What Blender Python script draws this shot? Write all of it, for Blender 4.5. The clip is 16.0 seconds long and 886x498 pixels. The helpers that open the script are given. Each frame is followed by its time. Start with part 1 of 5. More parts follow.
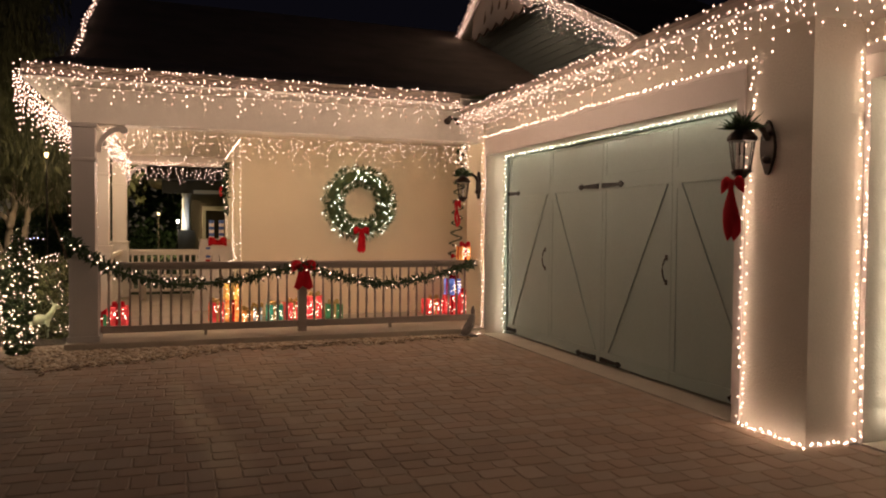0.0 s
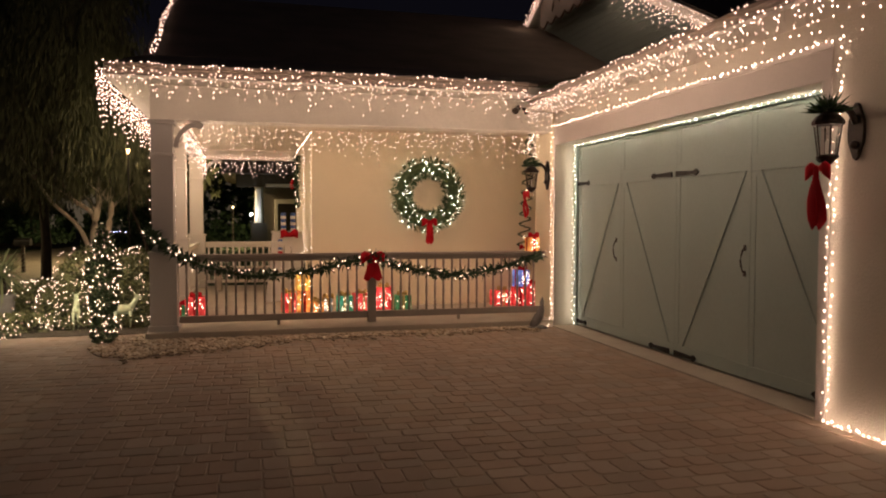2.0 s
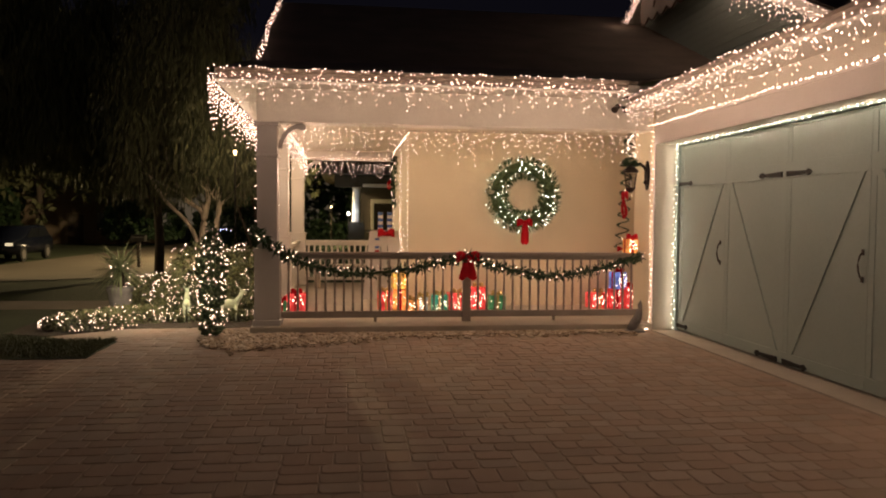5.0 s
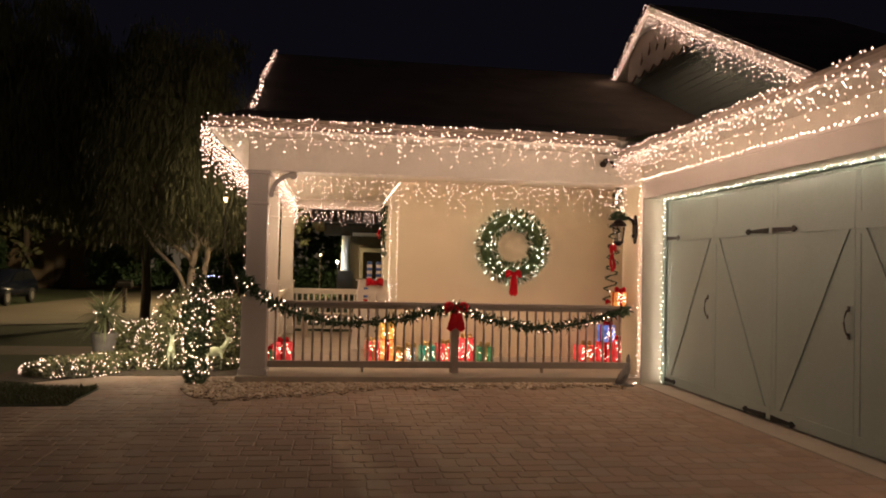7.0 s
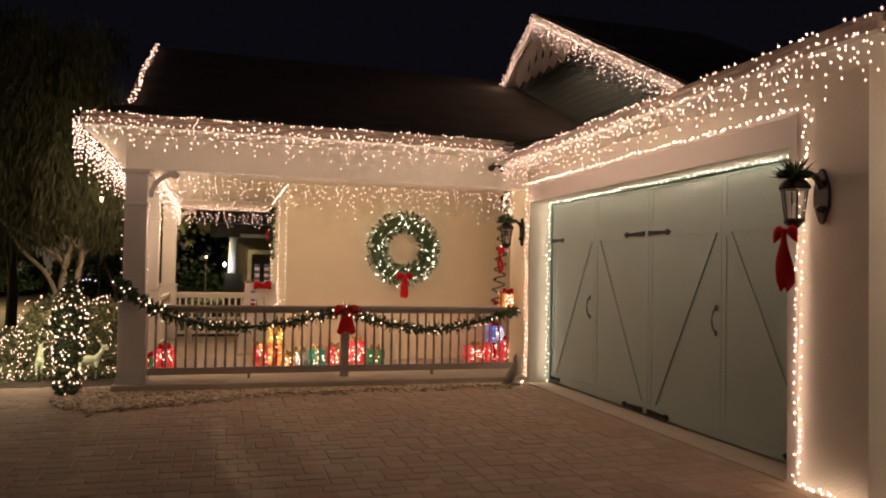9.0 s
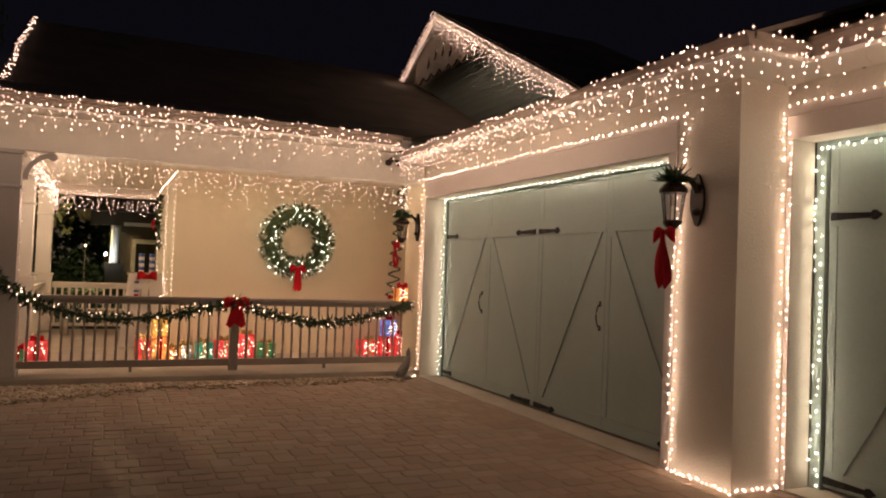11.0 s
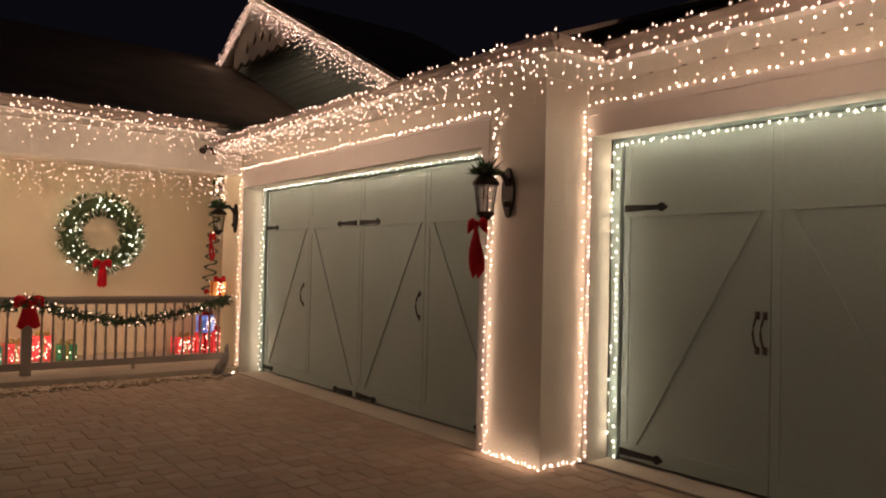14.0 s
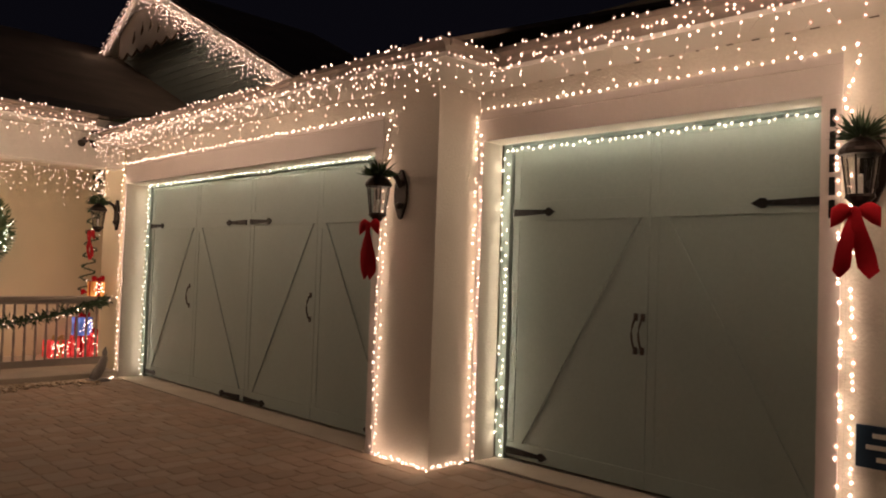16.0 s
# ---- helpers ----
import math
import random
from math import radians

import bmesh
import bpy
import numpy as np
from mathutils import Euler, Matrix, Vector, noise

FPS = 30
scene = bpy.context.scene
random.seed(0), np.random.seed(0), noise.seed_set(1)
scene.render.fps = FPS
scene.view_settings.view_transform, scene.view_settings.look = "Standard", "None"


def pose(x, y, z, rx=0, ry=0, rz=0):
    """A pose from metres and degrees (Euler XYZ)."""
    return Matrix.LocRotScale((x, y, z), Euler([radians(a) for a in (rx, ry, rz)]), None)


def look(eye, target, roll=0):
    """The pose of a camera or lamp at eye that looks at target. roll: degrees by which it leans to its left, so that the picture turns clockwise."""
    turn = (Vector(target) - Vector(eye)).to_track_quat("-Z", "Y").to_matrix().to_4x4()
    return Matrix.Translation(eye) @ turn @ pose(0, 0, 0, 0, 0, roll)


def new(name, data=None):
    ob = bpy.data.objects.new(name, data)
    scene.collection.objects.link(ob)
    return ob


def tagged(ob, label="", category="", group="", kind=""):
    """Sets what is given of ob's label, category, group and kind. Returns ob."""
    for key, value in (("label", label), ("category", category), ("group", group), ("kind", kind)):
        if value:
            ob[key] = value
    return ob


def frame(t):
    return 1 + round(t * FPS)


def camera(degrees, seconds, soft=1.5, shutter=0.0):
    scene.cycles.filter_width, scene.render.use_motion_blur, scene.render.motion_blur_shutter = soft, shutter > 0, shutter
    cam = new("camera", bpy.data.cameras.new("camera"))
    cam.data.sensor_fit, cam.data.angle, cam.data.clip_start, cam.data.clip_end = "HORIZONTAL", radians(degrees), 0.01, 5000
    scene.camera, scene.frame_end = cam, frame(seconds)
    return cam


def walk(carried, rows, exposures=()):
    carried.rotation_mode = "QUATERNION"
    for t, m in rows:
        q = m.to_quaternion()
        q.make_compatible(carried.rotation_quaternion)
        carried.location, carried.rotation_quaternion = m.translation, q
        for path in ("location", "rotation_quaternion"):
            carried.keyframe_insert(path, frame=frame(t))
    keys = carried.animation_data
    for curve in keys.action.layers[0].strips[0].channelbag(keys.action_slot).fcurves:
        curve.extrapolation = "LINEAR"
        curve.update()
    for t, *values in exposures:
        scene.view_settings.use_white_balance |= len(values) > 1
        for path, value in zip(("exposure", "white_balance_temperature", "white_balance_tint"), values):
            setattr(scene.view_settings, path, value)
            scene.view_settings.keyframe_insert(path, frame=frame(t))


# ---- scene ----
cam = camera(61.6, 16.0, soft=2.0)
PATH = [
    (0, (-3.994, -9.484, 1.472), (-3.321, -7.601, 1.413), 0.5),
    (0.5, (-3.978, -9.47, 1.475), (-3.347, -7.574, 1.407), 0.4),
    (1, (-3.988, -9.463, 1.476), (-3.399, -7.553, 1.401), 0.1),
    (1.5, (-3.995, -9.451, 1.473), (-3.45, -7.528, 1.393), 0.0),
    (2, (-3.997, -9.445, 1.468), (-3.497, -7.511, 1.385), 0.1),
    (2.5, (-4.013, -9.439, 1.465), (-3.558, -7.493, 1.382), 0.1),
    (3, (-4.014, -9.436, 1.466), (-3.608, -7.479, 1.38), -0.0),
    (3.5, (-4.016, -9.434, 1.459), (-3.66, -7.468, 1.367), -0.0),
    (4, (-4.014, -9.436, 1.461), (-3.717, -7.461, 1.356), -0.0),
    (4.2, (-4.017, -9.436, 1.458), (-3.74, -7.458, 1.351), -0.1),
    (6.5, (-4.031, -9.45, 1.474), (-3.778, -7.466, 1.497), 1.0),
    (7, (-4.029, -9.446, 1.472), (-3.746, -7.466, 1.523), 1.4),
    (7.5, (-4.036, -9.451, 1.477), (-3.698, -7.481, 1.534), 1.5),
    (8, (-4.033, -9.451, 1.486), (-3.629, -7.494, 1.542), 1.1),
    (8.5, (-4.019, -9.458, 1.49), (-3.539, -7.518, 1.551), 0.9),
    (9, (-3.998, -9.451, 1.486), (-3.434, -7.533, 1.547), 1.1),
    (11.3, (-4.003, -9.484, 1.465), (-3.133, -7.685, 1.53), 2.0),
    (11.5, (-3.996, -9.48, 1.464), (-3.094, -7.696, 1.536), 1.8),
    (12, (-3.98, -9.488, 1.47), (-3.0, -7.746, 1.547), 1.5),
    (12.5, (-3.961, -9.492, 1.474), (-2.907, -7.794, 1.54), 1.2),
    (13, (-3.951, -9.496, 1.475), (-2.834, -7.838, 1.529), 1.1),
    (13.5, (-3.941, -9.497, 1.481), (-2.768, -7.878, 1.528), 1.3),
    (14, (-3.932, -9.501, 1.481), (-2.71, -7.918, 1.526), 1.3),
    (14.5, (-3.924, -9.507, 1.476), (-2.642, -7.973, 1.528), 1.4),
    (15, (-3.905, -9.513, 1.47), (-2.565, -8.028, 1.52), 1.5),
    (15.5, (-3.903, -9.521, 1.469), (-2.516, -8.081, 1.516), 1.6),
    (16, (-3.904, -9.529, 1.467), (-2.476, -8.13, 1.529), 1.9),
]
walk(cam, [(t, look(eye, target, roll)) for t, eye, target, roll in PATH],
     exposures=[(0.0, -0.05), (3.0, 0.02), (4.0, 0.05), (7.0, 0.13), (8.5, 0.08), (11.5, 0.03), (12.0, 0.0), (13.0, -0.06), (14.0, -0.03), (15.0, -0.14), (16.0, -0.12)])

# ---- night sky ----
world = bpy.data.worlds.new("night")
scene.world = world
world.use_nodes = True
sky = world.node_tree
coords = sky.nodes.new("ShaderNodeTexCoord")
split = sky.nodes.new("ShaderNodeSeparateXYZ")
fade = sky.nodes.new("ShaderNodeValToRGB")
fade.color_ramp.interpolation = "EASE"
# fill glow added low over the horizon, thinning out upwards into a dark blue sky
fade.color_ramp.elements[0].position, fade.color_ramp.elements[0].color = 0.0, (0.075, 0.056, 0.036, 1)
fade.color_ramp.elements[1].position, fade.color_ramp.elements[1].color = 0.24, (0.0031, 0.0028, 0.0046, 1)
sky.links.new(coords.outputs["Generated"], split.inputs[0])
sky.links.new(split.outputs["Z"], fade.inputs["Fac"])
sky.links.new(fade.outputs["Color"], sky.nodes["Background"].inputs[0])
sky.nodes["Background"].inputs[1].default_value = 1.0

# ---- added unseen lamps, off the strings: each stands in for one stretch of bulbs ----
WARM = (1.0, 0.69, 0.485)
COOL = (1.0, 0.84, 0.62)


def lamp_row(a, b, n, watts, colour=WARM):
    """n unseen fill lamps from a to b, with the watts shared among them."""
    data = bpy.data.lights.new("string_fill", "POINT")
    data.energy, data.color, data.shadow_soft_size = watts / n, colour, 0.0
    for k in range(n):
        new("string_fill", data).location = Vector(a).lerp(Vector(b), (k + 0.5) / n)


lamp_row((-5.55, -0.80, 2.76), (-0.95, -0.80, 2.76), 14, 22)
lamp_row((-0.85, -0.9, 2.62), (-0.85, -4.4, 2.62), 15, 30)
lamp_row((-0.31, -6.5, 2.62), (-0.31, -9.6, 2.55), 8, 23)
# fill light for the driveway, from the eaves out of view
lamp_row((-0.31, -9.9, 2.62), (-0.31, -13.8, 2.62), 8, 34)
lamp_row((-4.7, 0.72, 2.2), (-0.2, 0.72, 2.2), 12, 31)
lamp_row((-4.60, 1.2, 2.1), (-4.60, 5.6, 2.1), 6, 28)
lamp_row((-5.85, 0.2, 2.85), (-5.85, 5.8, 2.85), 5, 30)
# added lamps beside the upright and ground strings round the garage openings
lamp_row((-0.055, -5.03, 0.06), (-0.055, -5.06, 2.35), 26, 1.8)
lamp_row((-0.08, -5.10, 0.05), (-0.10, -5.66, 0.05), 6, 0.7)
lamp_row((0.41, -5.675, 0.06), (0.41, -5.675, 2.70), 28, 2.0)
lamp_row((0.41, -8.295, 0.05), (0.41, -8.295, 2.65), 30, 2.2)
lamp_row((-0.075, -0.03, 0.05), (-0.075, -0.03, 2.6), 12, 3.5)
# added lamps beside the strings in the reveals of the doors
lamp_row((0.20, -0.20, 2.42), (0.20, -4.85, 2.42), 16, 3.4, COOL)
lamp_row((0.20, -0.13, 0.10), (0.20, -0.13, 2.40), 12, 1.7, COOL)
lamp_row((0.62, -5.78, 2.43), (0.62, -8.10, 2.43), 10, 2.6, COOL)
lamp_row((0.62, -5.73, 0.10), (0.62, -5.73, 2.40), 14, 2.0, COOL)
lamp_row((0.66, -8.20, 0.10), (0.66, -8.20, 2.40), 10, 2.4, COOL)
# added lamps in front of the lit gift boxes along the porch wall
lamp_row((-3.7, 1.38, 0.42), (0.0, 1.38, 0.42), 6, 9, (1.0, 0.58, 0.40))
# added lamps before the gable edges, to brighten siding and roof
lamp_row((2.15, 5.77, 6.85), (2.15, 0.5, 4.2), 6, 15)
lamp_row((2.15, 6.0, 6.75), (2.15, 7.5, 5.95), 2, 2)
# added lamps among the strings over the hedges and the bed
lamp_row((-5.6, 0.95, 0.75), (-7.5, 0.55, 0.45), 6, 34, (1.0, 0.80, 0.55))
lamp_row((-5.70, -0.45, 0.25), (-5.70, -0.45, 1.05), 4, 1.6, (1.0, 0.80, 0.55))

# ---- helpers of this scene ----
RNG = random.Random(7)


def part(name, bm, material, parent=None, label="", kind="", smooth=False):
    """Links a bmesh as one mesh object, in its parent's coordinates."""
    me = bpy.data.meshes.new(name)
    bm.to_mesh(me)
    bm.free()
    if smooth:
        me.shade_smooth()
    me.materials.append(material)
    ob = new(name, me)
    ob.parent = parent
    if label or kind:
        tagged(ob, label, kind=kind)
    return ob


def raw(name, verts, faces, material, parent=None, label="", kind="", smooth=False):
    """Links vertices and faces as one mesh object."""
    me = bpy.data.meshes.new(name)
    me.from_pydata(verts, [], faces)
    if smooth:
        me.shade_smooth()
    me.materials.append(material)
    ob = new(name, me)
    ob.parent = parent
    if label or kind:
        tagged(ob, label, kind=kind)
    return ob


def thing(name, label, category, at=None, group="", kind=""):
    ob = new(name)
    ob.empty_display_size = 0.1
    if at is not None:
        ob.matrix_basis = at
    return tagged(ob, label, category, group, kind)


def box(bm, x0, x1, y0, y1, z0, z1, bevel=0.0):
    got = bmesh.ops.create_cube(bm, size=1.0)
    m = Matrix.Translation(((x0 + x1) / 2, (y0 + y1) / 2, (z0 + z1) / 2)) @ Matrix.Diagonal((x1 - x0, y1 - y0, z1 - z0, 1))
    bmesh.ops.transform(bm, matrix=m, verts=got["verts"])
    if bevel:
        edges = list({e for v in got["verts"] for e in v.link_edges})
        bmesh.ops.bevel(bm, geom=edges, offset=bevel, segments=2, affect="EDGES", profile=0.6)
    return bm


def boxes(*specs, bevel=0.0):
    bm = bmesh.new()
    for s in specs:
        box(bm, *s, bevel=bevel)
    return bm


def prism(bm, points, axis, a, b):
    """A polygon in the plane across an axis, pulled from a to b along it."""
    def place(p, d):
        u, v = p
        return {"x": (d, u, v), "y": (u, d, v), "z": (u, v, d)}[axis]
    lo = [bm.verts.new(place(p, a)) for p in points]
    hi = [bm.verts.new(place(p, b)) for p in points]
    n = len(points)
    bm.faces.new(lo)
    bm.faces.new(hi[::-1])
    for i in range(n):
        bm.faces.new((lo[i], hi[i], hi[(i + 1) % n], lo[(i + 1) % n]))
    bmesh.ops.recalc_face_normals(bm, faces=bm.faces)
    return bm


def turned(bm, profile, segments=16, at=(0, 0, 0)):
    """A body of revolution about z from rows of (radius, height)."""
    rings = []
    for r, z in profile:
        rings.append([bm.verts.new((at[0] + r * math.cos(2 * math.pi * k / segments), at[1] + r * math.sin(2 * math.pi * k / segments), at[2] + z)) for k in range(segments)])
    for lo, hi in zip(rings, rings[1:]):
        for k in range(segments):
            bm.faces.new((lo[k], lo[(k + 1) % segments], hi[(k + 1) % segments], hi[k]))
    bm.faces.new(rings[0][::-1])
    bm.faces.new(rings[-1])
    return bm


def tube(bm, points, radius, sides=6):
    """A round bar along a polyline; radius is one number or one for each point."""
    points = [Vector(p) for p in points]
    radii = radius if isinstance(radius, (list, tuple)) else [radius] * len(points)
    rings = []
    for i, p in enumerate(points):
        d = points[min(i + 1, len(points) - 1)] - points[max(i - 1, 0)]
        d = d.normalized() if d.length > 1e-9 else Vector((0, 0, 1))
        u = d.orthogonal().normalized() if abs(d.z) > 0.99 else d.cross(Vector((0, 0, 1))).normalized()
        w = d.cross(u)
        rings.append([bm.verts.new(p + radii[i] * (math.cos(2 * math.pi * k / sides) * u + math.sin(2 * math.pi * k / sides) * w)) for k in range(sides)])
    for lo, hi in zip(rings, rings[1:]):
        for k in range(sides):
            bm.faces.new((lo[k], lo[(k + 1) % sides], hi[(k + 1) % sides], hi[k]))
    bm.faces.new(rings[0][::-1])
    bm.faces.new(rings[-1])
    return bm


# ---- materials ----
def paint(name, colour, rough=0.6, vary=0.12, grain=60.0, bump=0.15, stain=2.5, metal=0.0, spec=0.5, distance=0.004):
    """A surface with large soft stains, fine grain and relief."""
    m = bpy.data.materials.new(name)
    m.use_nodes = True
    nt = m.node_tree
    bsdf = nt.nodes["Principled BSDF"]
    tex = nt.nodes.new("ShaderNodeTexCoord")
    big = nt.nodes.new("ShaderNodeTexNoise")
    big.inputs["Scale"].default_value = stain
    big.inputs["Detail"].default_value = 6
    small = nt.nodes.new("ShaderNodeTexNoise")
    small.inputs["Scale"].default_value = grain
    small.inputs["Detail"].default_value = 4
    mix = nt.nodes.new("ShaderNodeMath")
    mix.operation = "MULTIPLY_ADD"
    mix.inputs[1].default_value = 0.6
    add = nt.nodes.new("ShaderNodeMath")
    add.operation = "MULTIPLY"
    add.inputs[1].default_value = 0.4
    ramp = nt.nodes.new("ShaderNodeValToRGB")
    lo = [max(0.0, c * (1 - vary)) for c in colour]
    hi = [min(1.0, c * (1 + vary)) for c in colour]
    ramp.color_ramp.elements[0].position, ramp.color_ramp.elements[0].color = 0.3, (*lo, 1)
    ramp.color_ramp.elements[1].position, ramp.color_ramp.elements[1].color = 0.7, (*hi, 1)
    rel = nt.nodes.new("ShaderNodeBump")
    rel.inputs["Strength"].default_value = bump
    rel.inputs["Distance"].default_value = distance
    nt.links.new(tex.outputs["Object"], big.inputs["Vector"])
    nt.links.new(tex.outputs["Object"], small.inputs["Vector"])
    nt.links.new(small.outputs["Fac"], add.inputs[0])
    nt.links.new(big.outputs["Fac"], mix.inputs[0])
    nt.links.new(add.outputs[0], mix.inputs[2])
    nt.links.new(mix.outputs[0], ramp.inputs["Fac"])
    nt.links.new(ramp.outputs["Color"], bsdf.inputs["Base Color"])
    nt.links.new(small.outputs["Fac"], rel.inputs["Height"])
    nt.links.new(rel.outputs["Normal"], bsdf.inputs["Normal"])
    bsdf.inputs["Roughness"].default_value = rough
    bsdf.inputs["Metallic"].default_value = metal
    bsdf.inputs["Specular IOR Level"].default_value = spec
    return m


def varied(name, colours, rough=0.8, grain=90.0, bump=0.3, per="Random"):
    """Pieces that differ in colour one from another: by object, or by island of a joined mesh."""
    m = paint(name, colours[0], rough, 0.1, grain, bump)
    nt = m.node_tree
    bsdf = nt.nodes["Principled BSDF"]
    if per == "Random":
        src = nt.nodes.new("ShaderNodeObjectInfo").outputs["Random"]
    else:
        src = nt.nodes.new("ShaderNodeNewGeometry").outputs["Random Per Island"]
    ramp = nt.nodes.new("ShaderNodeValToRGB")
    ramp.color_ramp.interpolation = "LINEAR"
    while len(ramp.color_ramp.elements) < len(colours):
        ramp.color_ramp.elements.new(0.5)
    for k, c in enumerate(colours):
        ramp.color_ramp.elements[k].position = k / (len(colours) - 1)
        ramp.color_ramp.elements[k].color = (*c, 1)
    nt.links.new(src, ramp.inputs["Fac"])
    old = bsdf.inputs["Base Color"].links[0].from_socket
    mul = nt.nodes.new("ShaderNodeMix")
    mul.data_type = "RGBA"
    mul.blend_type = "MIX"
    mul.inputs["Factor"].default_value = 0.7
    nt.links.new(old, mul.inputs["A"])
    nt.links.new(ramp.outputs["Color"], mul.inputs["B"])
    nt.links.new(mul.outputs["Result"], bsdf.inputs["Base Color"])
    return m


def glow(name, colour, strength, uneven=0.0):
    """Glowing glass; uneven: how far the bulbs of one mesh differ in brightness."""
    m = bpy.data.materials.new(name)
    m.use_nodes = True
    bsdf = m.node_tree.nodes["Principled BSDF"]
    bsdf.inputs["Base Color"].default_value = (0.8, 0.8, 0.8, 1)
    bsdf.inputs["Emission Color"].default_value = (*colour, 1)
    nt = m.node_tree
    spread = nt.nodes.new("ShaderNodeMapRange")
    spread.inputs["To Min"].default_value, spread.inputs["To Max"].default_value = strength * (1 - uneven), strength * (1 + uneven)
    nt.links.new(nt.nodes.new("ShaderNodeNewGeometry").outputs["Random Per Island"], spread.inputs["Value"])
    nt.links.new(spread.outputs["Result"], bsdf.inputs["Emission Strength"])
    return m


def clear_glass(name):
    m = bpy.data.materials.new(name)
    m.use_nodes = True
    bsdf = m.node_tree.nodes["Principled BSDF"]
    bsdf.inputs["Transmission Weight"].default_value = 1.0
    bsdf.inputs["Roughness"].default_value = 0.04
    bsdf.inputs["IOR"].default_value = 1.45
    return m


stucco = paint("cream stucco", (0.77, 0.68, 0.50), 0.85, 0.06, 140, 0.35, 1.2, distance=0.003)
garage_wall = paint("pinkish white stucco", (0.68, 0.62, 0.54), 0.85, 0.08, 55, 0.75, 1.6, distance=0.006)
casing_paint = paint("mauve grey casing paint", (0.58, 0.51, 0.475), 0.5, 0.05, 40, 0.08, 2.0)
trim_white = paint("white trim paint", (0.78, 0.73, 0.66), 0.5, 0.05, 40, 0.08, 2.0)
ceiling_paint = paint("porch ceiling paint", (0.76, 0.68, 0.55), 0.6, 0.05, 30, 0.08, 1.5)
# white trim darkened to imitate the shade on the front column and brackets
shaded_white = paint("white paint darkened for shade", (0.50, 0.46, 0.44), 0.5, 0.06, 40, 0.08, 2.0)
gutter_paint = paint("beige gutter enamel", (0.30, 0.24, 0.20), 0.45, 0.12, 25, 0.05, 1.6)
# stands in for shade: scalloped edge, slots and soffit joint
shade_brown = paint("brown painted shade", (0.10, 0.065, 0.045), 0.6, 0.15, 50, 0.12, 3.0)
rail_paint = paint("rail paint", (0.32, 0.27, 0.235), 0.5, 0.1, 50, 0.12, 3.0)
door_green = paint("grey green door paint", (0.34, 0.41, 0.385), 0.55, 0.07, 35, 0.1, 1.3)
siding_green = paint("grey green siding", (0.34, 0.39, 0.35), 0.6, 0.07, 30, 0.1, 1.0)
iron = paint("black iron", (0.02, 0.018, 0.018), 0.45, 0.3, 120, 0.25, 8, metal=0.7)
handle_bronze = paint("brown bronze", (0.075, 0.06, 0.052), 0.45, 0.2, 90, 0.1, 8, metal=0.3)
bronze = paint("dark bronze", (0.035, 0.026, 0.022), 0.4, 0.3, 90, 0.2, 8, metal=0.8)
concrete = paint("pale concrete", (0.46, 0.40, 0.33), 0.9, 0.14, 110, 0.4, 3.0)
shingle = paint("dark shingles", (0.19, 0.15, 0.122), 0.9, 0.3, 45, 0.6, 1.5)
asphalt = paint("asphalt", (0.12, 0.10, 0.075), 0.9, 0.2, 150, 0.5, 0.6)
lawn = paint("lawn", (0.035, 0.05, 0.018), 0.95, 0.35, 60, 0.8, 1.2, distance=0.02)
soil = paint("bed soil", (0.06, 0.045, 0.03), 0.95, 0.3, 70, 0.7, 3, distance=0.02)
joint_sand = paint("joint sand", (0.33, 0.25, 0.19), 0.95, 0.2, 140, 0.5, 2)
red_cloth = paint("red ribbon", (0.50, 0.012, 0.022), 0.8, 0.2, 150, 0.2, 6, spec=0.15)
leaf_dark = varied("dark needles", [(0.03, 0.06, 0.025), (0.05, 0.095, 0.04), (0.022, 0.045, 0.022)], 0.6, 60, 0.1, "Island")
leaf_wreath = varied("wreath needles", [(0.085, 0.125, 0.05), (0.13, 0.18, 0.08), (0.055, 0.085, 0.035)], 0.6, 60, 0.1, "Island")
leaf_hedge = varied("hedge leaves", [(0.15, 0.16, 0.065), (0.23, 0.22, 0.11), (0.09, 0.105, 0.045)], 0.55, 60, 0.1, "Island")
leaf_tree = varied("willowy leaves", [(0.09, 0.10, 0.048), (0.125, 0.13, 0.068), (0.07, 0.08, 0.036)], 0.7, 60, 0.1, "Island")
bark = paint("pale bark", (0.62, 0.53, 0.42), 0.9, 0.3, 40, 0.7, 5, distance=0.01)
bark_dark = paint("dark bark", (0.07, 0.055, 0.045), 0.95, 0.3, 30, 0.8, 5, distance=0.015)
wire_green = paint("green wire", (0.02, 0.035, 0.02), 0.5, 0.1)
wire_white = paint("white wire", (0.7, 0.66, 0.58), 0.5, 0.05)
wire_beige = paint("beige wire", (0.28, 0.24, 0.2), 0.5, 0.05)
glass = clear_glass("lantern glass")

warm_bulb = glow("warm white bulb", (1.0, 0.66, 0.50), 10.0, 0.75)
outline_bulb = glow("outline bulb", (1.0, 0.72, 0.52), 14.0, 0.6)
cool_bulb = glow("soft white bulb", (1.0, 0.90, 0.69), 14.0, 0.6)
fine_bulb = glow("fine white bulb", (1.0, 0.78, 0.54), 8.0, 0.6)
wreath_bulb = glow("cool white bulb", (0.93, 1.0, 0.78), 20.0, 0.6)


